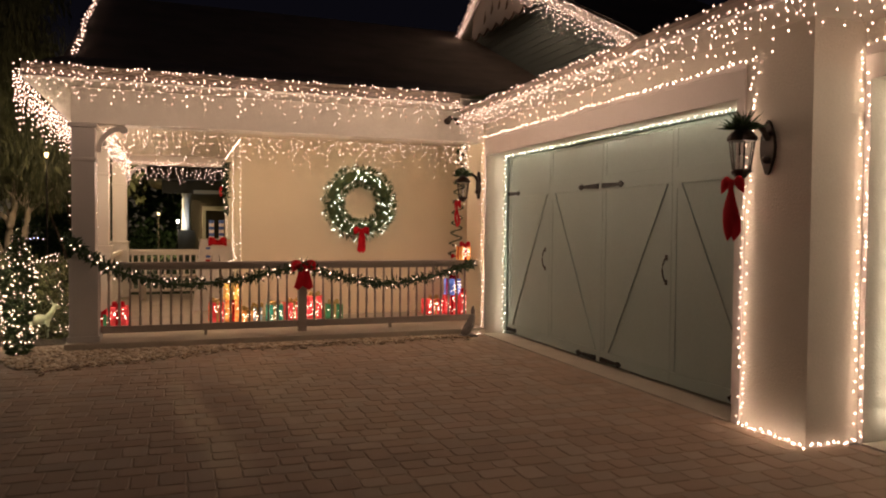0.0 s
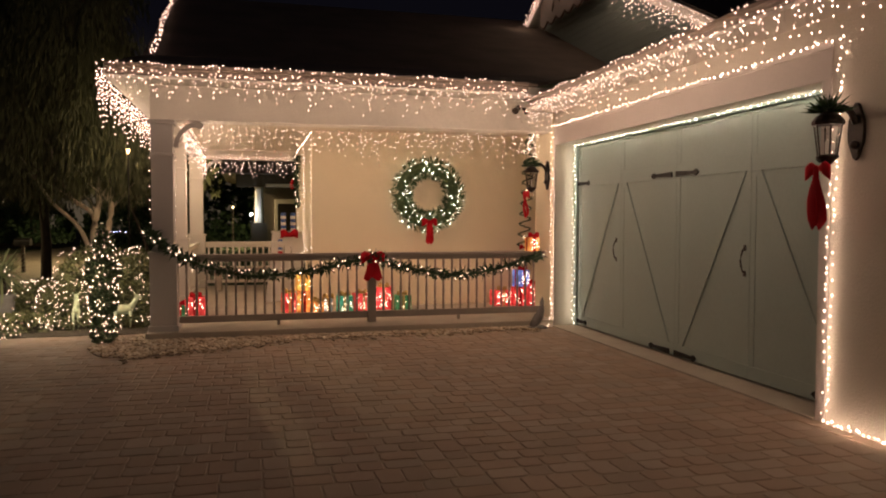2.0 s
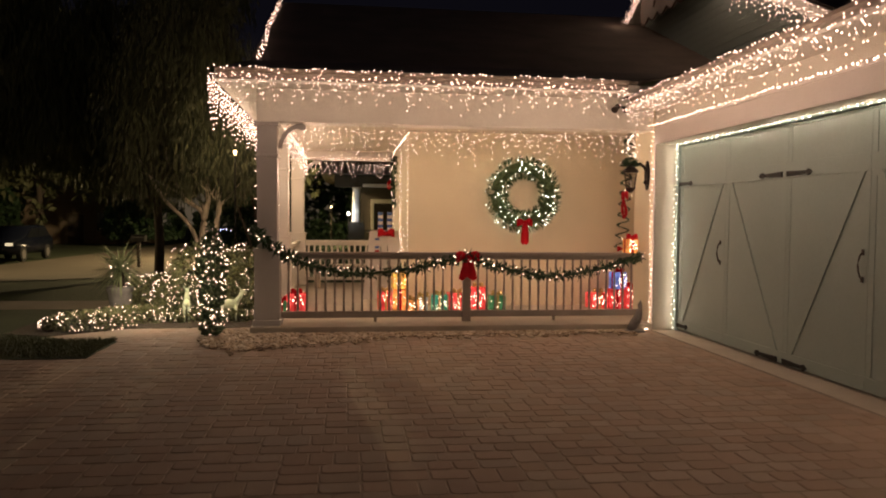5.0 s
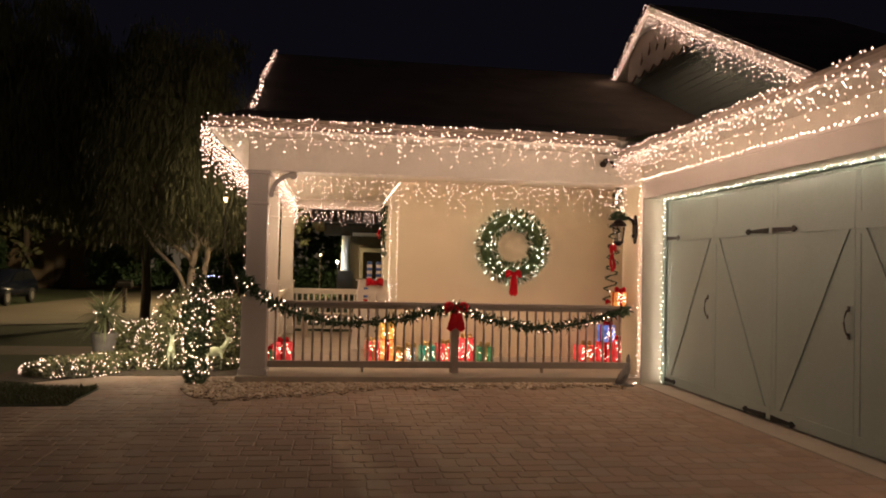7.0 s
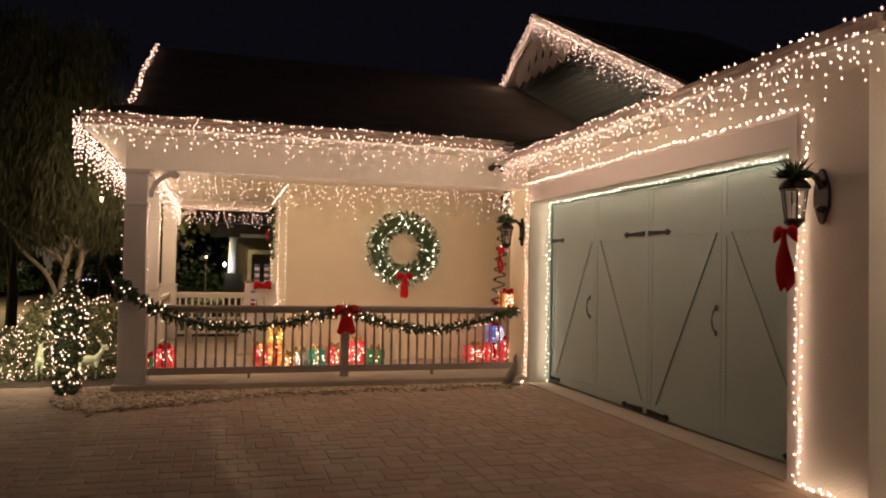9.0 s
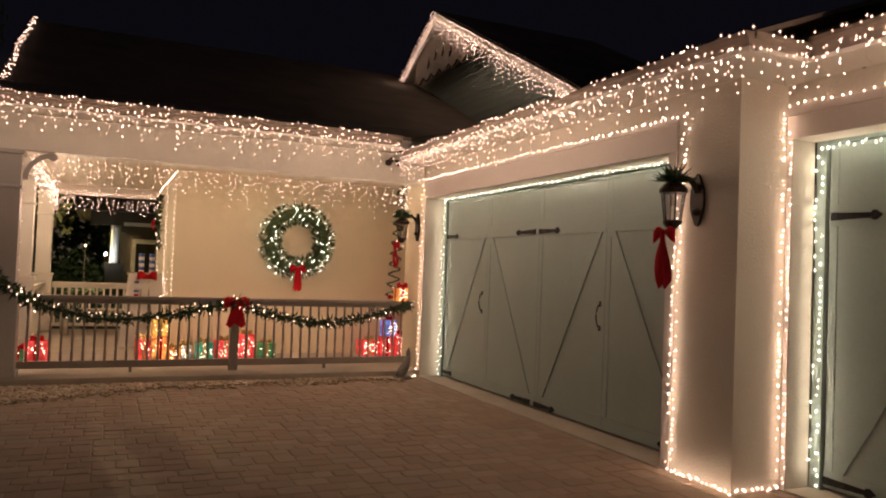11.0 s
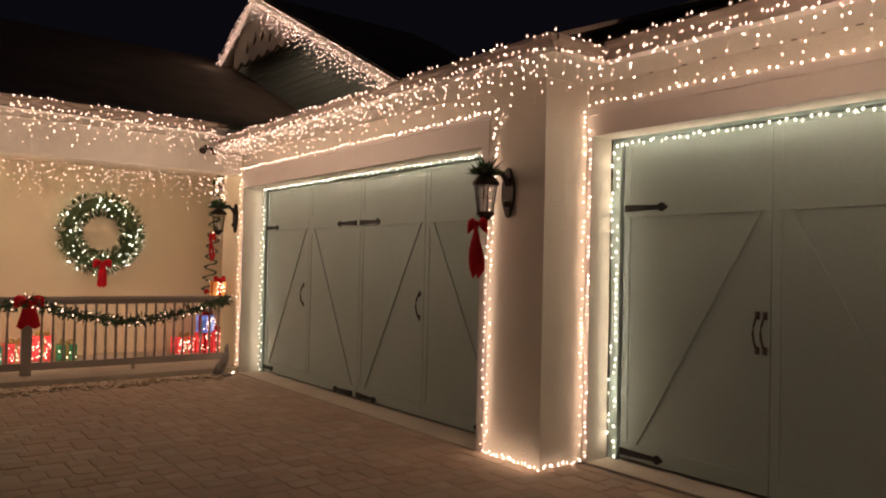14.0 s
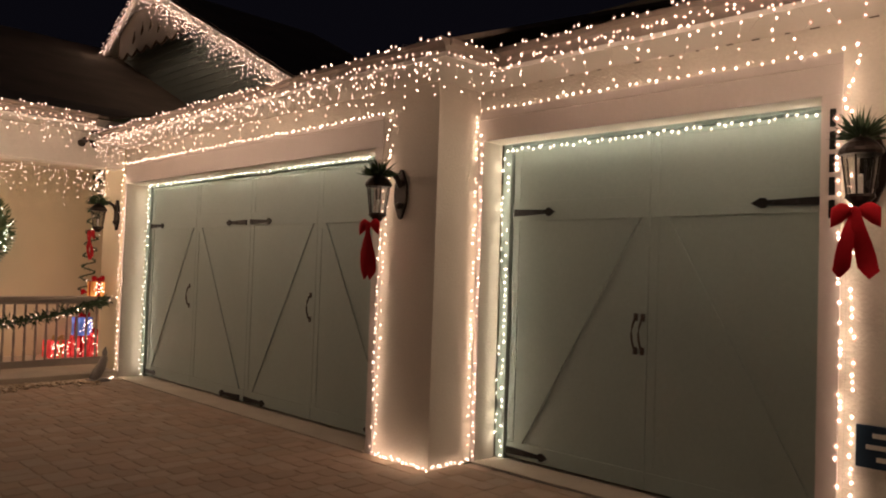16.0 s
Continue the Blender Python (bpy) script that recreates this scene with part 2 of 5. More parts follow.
# ---- light strings ----
def bulbs(points, radius):
    """Small eight-sided bulbs at the points, as vertices and faces."""
    verts, faces = [], []
    tips = ((1, 0, 0), (-1, 0, 0), (0, 1, 0), (0, -1, 0), (0, 0, 1.3), (0, 0, -1.3))
    tris = ((0, 2, 4), (2, 1, 4), (1, 3, 4), (3, 0, 4), (2, 0, 5), (1, 2, 5), (3, 1, 5), (0, 3, 5))
    for p in points:
        b = len(verts)
        r = radius * RNG.uniform(0.8, 1.15)
        verts += [(p[0] + r * t[0], p[1] + r * t[1], p[2] + r * t[2]) for t in tips]
        faces += [(b + i, b + j, b + k) for i, j, k in tris]
    return verts, faces


def bulb_halo(name, colour, strength):
    """A see-through glowing shell round a bulb, imitating the bloom about it."""
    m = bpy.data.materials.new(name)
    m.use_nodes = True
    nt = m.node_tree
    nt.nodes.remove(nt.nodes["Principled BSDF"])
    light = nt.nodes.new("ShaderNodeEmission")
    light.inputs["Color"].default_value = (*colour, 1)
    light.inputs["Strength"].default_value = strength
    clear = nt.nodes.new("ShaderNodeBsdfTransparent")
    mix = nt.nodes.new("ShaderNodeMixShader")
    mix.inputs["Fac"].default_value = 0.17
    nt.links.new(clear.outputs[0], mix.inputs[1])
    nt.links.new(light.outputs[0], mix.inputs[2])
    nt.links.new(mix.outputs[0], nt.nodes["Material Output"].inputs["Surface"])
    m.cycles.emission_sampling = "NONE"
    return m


# painted bloom: these shells stand in for the glare round each bulb
warm_halo = bulb_halo("warm bulb halo", (1.0, 0.54, 0.40), 1.7)
cool_halo = bulb_halo("cool bulb halo", (1.0, 0.86, 0.64), 1.5)


def bulb_part(points, radius, bulb, parent):
    """The bulbs of one thing: a bright core in a bloom-like shell, at each point."""
    verts, faces = bulbs(points, radius)
    n = len(faces)
    if n == 0:
        return None
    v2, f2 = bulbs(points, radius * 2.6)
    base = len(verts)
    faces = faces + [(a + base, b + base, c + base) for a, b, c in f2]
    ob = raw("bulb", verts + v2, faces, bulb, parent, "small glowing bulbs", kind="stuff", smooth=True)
    ob.data.materials.append(cool_halo if bulb in (cool_bulb, wreath_bulb) else warm_halo)
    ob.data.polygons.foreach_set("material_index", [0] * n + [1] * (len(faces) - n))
    return ob


def light_string(name, label, points, wires, bulb, radius=0.0053, wire=wire_beige, gauge=0.0006, group="light strings"):
    """A string of lights: its wire and its bulbs."""
    top = thing(name, label, "string lights", group=group)
    bm = bmesh.new()
    for line in wires:
        if len(line) > 1:
            tube(bm, line, gauge, 3)
    if bm.verts:
        part("wire", bm, wire, top)
    else:
        bm.free()
    bulb_part(points, radius, bulb, top)
    return top


def lerp(a, b, f):
    return Vector(a).lerp(Vector(b), f)


def icicles(a, b, out, every=0.085, drops=(0.10, 0.26, 0.16, 0.36, 0.2), gap=0.075, sway=0.05, thin=1.0):
    """Bulbs and wires of a curtain string between two points, hung out from the edge."""
    a, b, out = Vector(a), Vector(b), Vector(out)
    n = max(2, int((b - a).length / every))
    pts, wires, head = [], [], []
    for i in range(n + 1):
        p = lerp(a, b, i / n) + out * RNG.uniform(0.6, 1.2) + Vector((0, 0, RNG.uniform(-0.03, 0.008)))
        head.append(p)
        d = drops[i % len(drops)] * RNG.uniform(0.75, 1.2)
        line, z = [p], RNG.uniform(0.0, 0.04)
        side = (b - a).normalized()
        if RNG.random() < 0.55 * thin:
            pts.append(p + Vector((0, 0, 0.006)))
        while z < d:
            z += gap * RNG.uniform(0.8, 1.2)
            q = p + side * RNG.uniform(-sway, sway) + out * RNG.uniform(-0.3, 0.3) - Vector((0, 0, z))
            line.append(q)
            if RNG.random() < thin:
                pts.append(q)
        wires.append(line)
    wires.append(head)
    return pts, wires


def rope(points, every=0.085, wander=0.02, off=(0, 0, 0)):
    """Bulbs along a polyline, left and right of it by turns."""
    pts, line = [], []
    off = Vector(off)
    for a, b in zip(points, points[1:]):
        a, b = Vector(a), Vector(b)
        n = max(1, int((b - a).length / every))
        d = (b - a).normalized()
        side = d.cross(Vector((0, 0, 1)))
        side = side.normalized() if side.length > 0.1 else off.cross(d).normalized() if off.length > 0 else Vector((0, 1, 0))
        up = side.cross(d)
        for i in range(n):
            p = lerp(a, b, (i + RNG.uniform(-0.2, 0.2)) / n) + off
            q = p + side * (1 if (i + RNG.randint(0, 3) // 3) % 2 else -1) * wander * RNG.uniform(0.55, 1.0) * (0.3 if abs(d.z) < 0.5 else 1) + up * RNG.uniform(-wander, wander) * (0.4 if abs(d.z) < 0.2 else 1 if abs(d.z) < 0.5 else 0.2)
            line.append(p)
            pts.append(q)
    return pts, [line]

# ---- ground ----
dark_concrete = paint("dark concrete", (0.17, 0.14, 0.11), 0.9, 0.2, 110, 0.4, 3.0)


def sheet(name, x0, x1, y0, y1, z0, z1, material, label, category, bevel=0.0):
    return tagged(part(name, boxes((x0, x1, y0, y1, z0, z1), bevel=bevel), material), label, category, kind="structure")




def land(x, y):
    """The height of the land: level round the house, falling gently to the street."""
    f = max(0.0, min(1.0, (y - 4.5) / 15))
    g = max(0.0, min(1.0, (-x - 6.3) / 4))
    return -0.05 - 0.55 * f * f * (3 - 2 * f) * g


def ribbon_land(name, left, right, y0, y1, lift, material, label, category, step=0.5):
    """A strip of ground between two lines x = left(y) and x = right(y), laid on the land."""
    verts, faces = [], []
    n = int((y1 - y0) / step)
    for i in range(n + 1):
        y = y0 + (y1 - y0) * i / n
        a, b = left(y), right(y)
        for k in range(9):
            x = a + (b - a) * k / 8
            verts.append((x, y, land(x, y) + lift))
    for i in range(n):
        for k in range(8):
            q = i * 9 + k
            faces.append((q, q + 1, q + 10, q + 9))
    return tagged(raw(name, verts, faces, material), label, category, kind="structure")


verts, faces = [], []
xs = [-150, -100, -70, -50, -40, -30, -25, -20, -17, -14, -12, -10.5, -9.5, -8.5, -7.5, -6.8, -6, -4, 0, 8, 20, 50, 100, 150]
ys = [-150, -80, -40, -20, -10, -5, 0, 3, 4.5, 6, 7.5, 9, 10.5, 12, 13.5, 15, 16.5, 18, 19.5, 22, 26, 32, 45, 70, 110, 150]
for y in ys:
    for x in xs:
        verts.append((x, y, land(x, y)))
for i in range(len(ys) - 1):
    for k in range(len(xs) - 1):
        q = i * len(xs) + k
        faces.append((q, q + 1, q + 1 + len(xs), q + len(xs)))
tagged(raw("ground", verts, faces, lawn, smooth=True), "dark night lawn reaching to the horizon", "ground", kind="structure")
sheet("driveway_bed", -16.0, 0.8, -16.0, 1.2, -0.08, -0.004, joint_sand, "dark sandy bed under the driveway pavers", "driveway")
ribbon_land("road", lambda y: -62.0 if y < 19 else -18.0 + 0.06 * (y - 19), lambda y: -13.0 if y < 9 else -13.0 + 4.2 * (1 - math.exp(-(y - 9) / 7)), 7.2, 70, 0.03, asphalt, "worn asphalt street lit by lamps", "road")
ribbon_land("pavement", lambda y: -60.0, lambda y: -7.9, 2.7, 4.0, 0.035, dark_concrete, "dark concrete pavement beside the lawn", "pavement", 0.3)
sheet("kerb", -13.2, -12.95, 7.2, 9.0, -0.2, -0.04, concrete, "low concrete kerb at the street corner", "kerb", 0.02)

# ---- garage wing: walls with real openings ----
EAVE_Z, SOFFIT_Z, TOP = 3.02, 2.90, 2.50


def wall_with_opening(name, x, y0, y1, oy0, oy1, top, z1, thick=0.35):
    """A wall facing -x from y0 down to y1, with a door opening from oy0 down to oy1."""
    return tagged(part(name, prism(bmesh.new(), [(y0, -0.05), (oy0, -0.05), (oy0, top), (oy1, top), (oy1, -0.05), (y1, -0.05), (y1, z1), (y0, z1)], "x", x, x + thick), garage_wall),
                  "pinkish white stucco garage wall", "wall", kind="structure")


wall_with_opening("wall_garage_1", 0.0, 0.0, -5.62, -0.06, -4.91, TOP - 0.045, SOFFIT_Z, 0.26)
wall_with_opening("wall_garage_2", 0.46, -5.62, -14.0, -5.675, -8.15, TOP + 0.005, SOFFIT_Z, 0.22)
tagged(part("wall_return", boxes((0.26, 0.46, -5.62, -5.40, -0.05, SOFFIT_Z)), garage_wall), "cream stucco return of the garage wall", "wall", kind="structure")
# the closed inside of the wing
tagged(part("wall_wing_back", boxes((6.8, 7.0, -14.0, 9.0, -0.05, 6.0)), stucco), "plain back wall closing the garage wing", "wall", kind="structure")
tagged(part("wall_wing_end", boxes((0.46, 7.0, -14.2, -14.0, -0.05, 4.0)), stucco), "plain end wall closing the garage wing", "wall", kind="structure")
tagged(part("floor", boxes((0.36, 7.0, -14.0, 0.0, -0.06, -0.004)), concrete), "concrete garage floor", "floor", kind="structure")
sheet("sill", -0.03, 0.36, -4.905, -0.065, -0.05, 0.012, concrete, "pale concrete strip at the foot of the garage door", "sill", 0.006)
sheet("sill", 0.43, 0.80, -8.145, -5.68, -0.05, 0.012, concrete, "pale concrete strip at the foot of the single garage door", "sill", 0.006)

# casings round the garage openings
for name, x, y_far, y_near, side_far, side_near, z0 in (("door_casing_1", 0.0, -0.06, -4.91, -0.012, -5.0, 2.455), ("door_casing_2", 0.46, -5.675, -8.15, -5.628, -8.26, 2.505)):
    tagged(part(name, boxes((x - 0.014, x, side_near, side_far, z0, 2.668), (x - 0.010, x, side_near, side_far, 2.673, 2.735), (x - 0.012, x, y_far, side_far, 0.0, z0), (x - 0.012, x, side_near, y_near, 0.0, z0), bevel=0.003), casing_paint),
           "painted casing boards round the garage opening", "trim", kind="structure")

# soffit and gutter of the wing
tagged(part("soffit_garage", boxes((-0.44, 0.02, -6.10, 0.0, SOFFIT_Z, SOFFIT_Z + 0.03), (0.02, 0.60, -6.10, -5.60, SOFFIT_Z, SOFFIT_Z + 0.03), (0.08, 0.60, -14.0, -6.10, SOFFIT_Z, SOFFIT_Z + 0.03)), trim_white),
       "painted soffit under the garage eaves", "soffit", kind="structure")


GUT = [(0.0, 0.0), (-0.055, 0.005), (-0.075, 0.05), (-0.075, 0.07), (-0.10, 0.09), (-0.10, 0.12), (0.0, 0.12)]
bm = bmesh.new()
prism(bm, [(-0.37 + u, SOFFIT_Z + 0.002 + v) for u, v in GUT], "y", -6.10, -0.30)
prism(bm, [(-6.02 + u, SOFFIT_Z + 0.002 + v) for u, v in GUT], "x", -0.40, 0.10)
prism(bm, [(0.17 + u, SOFFIT_Z + (0.002 if v < 0.01 else 0.042) + v) for u, v in GUT], "y", -14.0, -6.10)
tagged(part("gutter_garage", bm, gutter_paint), "beige metal gutter along the garage eaves", "gutter", kind="structure")

# solid dark strips imitating shade in the joint between soffit and wall, here and there
chance = random.Random(21)
bm = bmesh.new()
y = -6.2
while y > -13.8:
    length = chance.uniform(0.02, 0.05)
    box(bm, 0.447, 0.459, y - length, y, SOFFIT_Z - 0.006, SOFFIT_Z - 0.002)
    y -= length + chance.uniform(0.1, 0.3)
part("joint_shade", bm, shade_brown, bpy.data.objects["soffit_garage"], "dark strips for the shade of the wall joint", kind="stuff")

# roof of the wing
def roof(name, pts, thick=0.035):
    bm = bmesh.new()
    top = [bm.verts.new(p) for p in pts]
    low = [bm.verts.new((p[0], p[1], p[2] - thick)) for p in pts]
    n = len(pts)
    bm.faces.new(top)
    bm.faces.new(low[::-1])
    for i in range(n):
        bm.faces.new((low[i], low[(i + 1) % n], top[(i + 1) % n], top[i]))
    bmesh.ops.recalc_face_normals(bm, faces=bm.faces)
    return tagged(part(name, bm, shingle), "dark shingled roof seen against the night sky", "roof", kind="structure")


roof("roof_garage", [(-0.40, -0.1, 3.03), (-0.40, -6.08, 3.03), (3.4, -6.08, 4.45), (3.4, -0.1, 4.45)])
roof("roof_garage", [(0.14, -6.085, 3.075), (0.14, -14.2, 3.075), (3.6, -14.2, 4.32), (3.6, -6.085, 4.32)])
roof("roof_garage", [(3.4, -14.2, 4.42), (7.2, -14.2, 3.03), (7.2, -0.1, 3.03), (3.4, -0.1, 4.42)])
roof("roof_porch", [(-5.56, -0.40, 3.20), (-0.40, -0.40, 3.20), (1.6, 3.0, 4.0), (-5.56, 3.0, 4.0)])
roof("roof_main", [(-5.60, 3.0, 4.0), (3.2, 3.0, 4.0), (3.2, 8.6, 6.5), (-5.60, 8.6, 6.5)])
roof("roof_main", [(-5.60, 8.6, 6.5), (7.2, 8.6, 6.5), (7.2, 14.0, 4.0), (-5.60, 14.0, 4.0)])

# ---- porch ----
BEAM_Z = 2.645
sheet("porch_slab", -5.22, -0.02, -0.08, 6.3, -0.05, 0.09, concrete, "pale concrete porch floor with a stepped edge", "porch floor", 0.012)
sheet("porch_slab", -0.02, 3.0, 0.66, 2.3, -0.05, 0.088, concrete, "pale concrete porch floor beside the wall", "porch floor")
tagged(part("beam_front", boxes((-5.15, 0.0, 0.06, 0.38, BEAM_Z, 3.05)), trim_white), "broad painted beam across the porch front", "beam", kind="structure")
tagged(part("beam_side", boxes((-5.15, -4.90, 0.38, 6.15, BEAM_Z + 0.02, 3.05)), trim_white), "broad painted beam along the porch side", "beam", kind="structure")
tagged(part("beam_back", boxes((-4.90, -3.09, 5.9, 6.15, 2.625, 3.05)), trim_white), "painted beam at the far porch edge", "beam", kind="structure")
tagged(part("ceiling", boxes((-4.90, 3.0, 0.38, 5.9, 2.80, 2.86)), ceiling_paint), "smooth warm-lit porch ceiling", "ceiling", kind="structure")
tagged(part("soffit_porch", boxes((-5.54, -0.46, -0.40, 0.06, 3.05, 3.075), (-5.54, -5.15, 0.06, 6.3, 3.05, 3.075)), trim_white), "painted soffit under the porch eaves", "soffit", kind="structure")
bm = bmesh.new()
prism(bm, [(-0.36 + u, 3.078 + v) for u, v in GUT], "x", -5.56, -0.54)
tagged(part("gutter_porch", bm, gutter_paint), "beige metal gutter along the porch eaves", "gutter", kind="structure")
tagged(part("fascia_side", boxes((-5.58, -5.55, -0.38, 6.3, 3.06, 3.19)), trim_white), "white fascia board along the porch side", "fascia", kind="structure")
tagged(part("wall_house_front", boxes((-3.09, 3.0, 2.08, 2.30, 0.05, 2.80)), stucco), "cream stucco house wall behind the porch", "wall", kind="structure")
tagged(part("wall_house_side", boxes((-3.09, -2.87, 2.30, 6.15, 0.05, 3.4)), stucco), "cream stucco house wall beside the far porch", "wall", kind="structure")
tagged(part("wall_house_back", boxes((-2.87, 6.8, 5.95, 6.15, 0.05, 3.4)), stucco), "plain house wall closing the back", "wall", kind="structure")
tagged(part("wall_porch_end", boxes((2.9, 3.1, 0.66, 2.08, 0.05, 2.80)), stucco), "cream stucco wall at the porch end", "wall", kind="structure")
tagged(part("wall_garage_side", boxes((0.0, 3.0, 0.0, 0.66, -0.05, 2.90)), stucco), "cream stucco garage wall beside the porch", "wall", kind="structure")
tagged(part("fascia_corner", boxes((-0.535, 0.0, -0.30, -0.27, 3.035, 3.17)), trim_white), "beige fascia where the porch roof meets the garage", "fascia", kind="structure")
# upper gable: clapboards, rake boards, peak ornament
GX = 2.5
tagged(part("wall_gable", prism(bmesh.new(), [(8.0, 5.75), (5.77, 7.0), (0.5, 4.3), (0.5, 3.4), (8.0, 3.4)], "x", GX + 0.42, GX + 0.6), siding_green),
       "grey green gable wall above the garage", "wall", kind="structure")
gable = bpy.data.objects["wall_gable"]
z = 3.55
while z < 6.85:
    y_hi = min(7.9, 5.77 + (7.0 - z) * 2.23 / 1.25)
    y_lo = max(0.55, 5.77 - (7.0 - z) * 5.27 / 2.7)
    bm = bmesh.new()
    prism(bm, [(GX + 0.42, z), (GX + 0.402, z), (GX + 0.414, z + 0.15), (GX + 0.42, z + 0.15)], "y", y_lo, y_hi)
    part("clapboard", bm, siding_green, gable)
    z += 0.15


def rake(a, b, name):
    """A sloping edge of the gable roof: board in front, slab of roof behind it."""
    (y0, z0), (y1, z1) = a, b
    bm = bmesh.new()
    prism(bm, [(y0, z0), (y1, z1), (y1, z1 - 0.2), (y0, z0 - 0.2)], "x", GX + 0.012, GX + 0.05)
    tagged(part("rake_board", bm, trim_white), "white rake board of the gable", "trim", kind="structure")
    bm = bmesh.new()
    prism(bm, [(y0, z0 + 0.05), (y1, z1 + 0.05), (y1, z1 - 0.06), (y0, z0 - 0.06)], "x", GX + 0.05, GX + 4.3)
    tagged(part(name, bm, shingle), "dark shingled gable roof", "roof", kind="structure")
    bm = bmesh.new()
    prism(bm, [(y0, z0 - 0.062), (y1, z1 - 0.062), (y1, z1 - 0.08), (y0, z0 - 0.08)], "x", GX + 0.05, GX + 0.42)
    tagged(part("soffit_gable", bm, trim_white), "painted soffit under the gable edge", "soffit", kind="structure")


rake((5.77, 7.26), (7.9, 6.09), "roof_gable")
rake((5.77, 7.26), (0.07, 4.33), "roof_gable")
# scalloped panel in the peak; brown strips paint the shade of its edge and slots
orn = thing("gable_ornament", "scalloped painted wooden panel in the gable peak", "ornament")
SC_Y, SC_N, SC_W, SC_Z = 7.05, 7, 0.47, 5.96
for k in range(SC_N):
    y0 = SC_Y - k * SC_W
    arc = [(y0 - SC_W * f, SC_Z - 0.11 * math.sin(math.pi * f)) for f in [j / 8 for j in range(9)]]
    lid = [(y, min(6.78, 7.17 - (y - 5.77) * 0.55 if y > 5.77 else 7.17 - (5.77 - y) * 0.514)) for y in (y0 - SC_W, y0 - SC_W / 2, y0)]
    lid = [(y, max(z, SC_Z + 0.06)) for y, z in lid]
    part("panel_board", prism(bmesh.new(), arc + lid, "x", GX + 0.11, GX + 0.14), gutter_paint, orn)
    edge = [(GX + 0.105, y, z) for y, z in arc]
    part("edge_shade", tube(bmesh.new(), edge, 0.022, 6), shade_brown, orn, "scalloped edge strip, brown for the shade of its underside")
for y, z in ((6.25, 6.22), (5.85, 6.33), (5.45, 6.33), (5.05, 6.22)):
    part("slot_shade", tube(bmesh.new(), [(GX + 0.105, y + 0.08, z - 0.10), (GX + 0.105, y, z), (GX + 0.105, y + 0.02, z + 0.16)], [0.015, 0.035, 0.012], 6), shade_brown, orn)

# ---- garage doors ----
def strap_hinge(at, length, to_right):
    """A tapered iron strap with a pointed tip, on a face that looks to -x."""
    s = -1 if to_right else 1
    bm = bmesh.new()
    prism(bm, [(0, -0.028), (s * length * 0.8, -0.016), (s * length * 0.82, -0.03), (s * length * 0.88, -0.032), (s * length, 0.0), (s * length * 0.88, 0.032), (s * length * 0.82, 0.03), (s * length * 0.8, 0.016), (0, 0.028)], "x", -0.012, 0.0)
    for f in (0.12, 0.45, 0.72):
        bmesh.ops.create_icosphere(bm, subdivisions=1, radius=0.009, matrix=pose(-0.013, s * length * f, 0))
    for v in bm.verts:
        v.co += Vector(at)
    return bm


def pull_handle(at):
    x, y, z = at
    bm = bmesh.new()
    tube(bm, [(x, y, z + 0.11), (x - 0.024, y, z + 0.10), (x - 0.034, y + 0.010, z + 0.05), (x - 0.038, y + 0.014, z), (x - 0.034, y + 0.010, z - 0.05), (x - 0.024, y, z - 0.10), (x, y, z - 0.11)], 0.0075, 8)
    for dz in (0.115, -0.115):
        box(bm, x - 0.01, x, y - 0.015, y + 0.015, z + dz - 0.026, z + dz + 0.026, 0.004)
    return bm


def garage_door(name, label, x, y_left, y_right, leaves, top, under, braces, hinges, handles):
    """A carriage-style door facing -x; y runs down from the far side to the near one."""
    door = thing(name, label, "garage door", pose(x, (y_left + y_right) / 2, 0))
    cy = (y_left + y_right) / 2
    f = 0.085
    part("door_frame", boxes((-0.02, 0.05, y_left - f - cy, y_left - cy, 0.012, top), (-0.02, 0.05, y_right - cy, y_right + f - cy, 0.012, top),
                             (-0.02, 0.05, y_right + f - cy, y_left - f - cy, under + 0.042, top), bevel=0.004), door_green, door)
    lo, hi = y_left - f - 0.012, y_right + f + 0.012
    step = (hi - lo) / leaves
    z0, z1, zm = 0.035, under + 0.03, 1.965
    for k in range(leaves):
        a, b = lo + k * step - 0.002 - cy, lo + (k + 1) * step + 0.002 - cy
        leaf = part("door_leaf", boxes((0.012, 0.045, b, a, z0, z1)), door_green, door)
        bm = bmesh.new()
        s = 0.065
        for spec in ((b, a, z1 - 0.03, z1), (b, a, zm - 0.075, zm + 0.075), (b, a, z0, z0 + 0.12)):
            box(bm, 0.001, 0.012, spec[0], spec[1], spec[2], spec[3], 0.002)
        for spec in ((a - s, a, z0 + 0.12, zm - 0.075), (b, b + s, z0 + 0.12, zm - 0.075), (a - s, a, zm + 0.075, z1 - 0.03), (b, b + s, zm + 0.075, z1 - 0.03)):
            box(bm, 0.0065, 0.012, spec[0], spec[1], spec[2], spec[3], 0.002)
        part("stile_and_rail", bm, door_green, leaf)
        bm = bmesh.new()
        lo_z, hi_z = z0 + 0.12, zm - 0.075
        foot, head = (a - s - 0.09, b + s) if braces[k] == "/" else (b + s + 0.125, a - s + 0.015)
        prism(bm, [(foot, lo_z), (head, hi_z), (head + (0.085 if braces[k] == "/" else -0.085), hi_z), (foot + (0.085 if braces[k] == "/" else -0.085), lo_z)], "x", 0.0, 0.012)
        part("brace", bm, door_green, leaf)
    for y, z, length, right in hinges:
        part("strap_hinge", strap_hinge((0.0005, y - cy, z), length, right), iron, door, "black iron strap hinge")
    for y, z in handles:
        part("handle", pull_handle((0.0005, y - cy, z)), handle_bronze, door, "dark bronze pull handle")
    return door


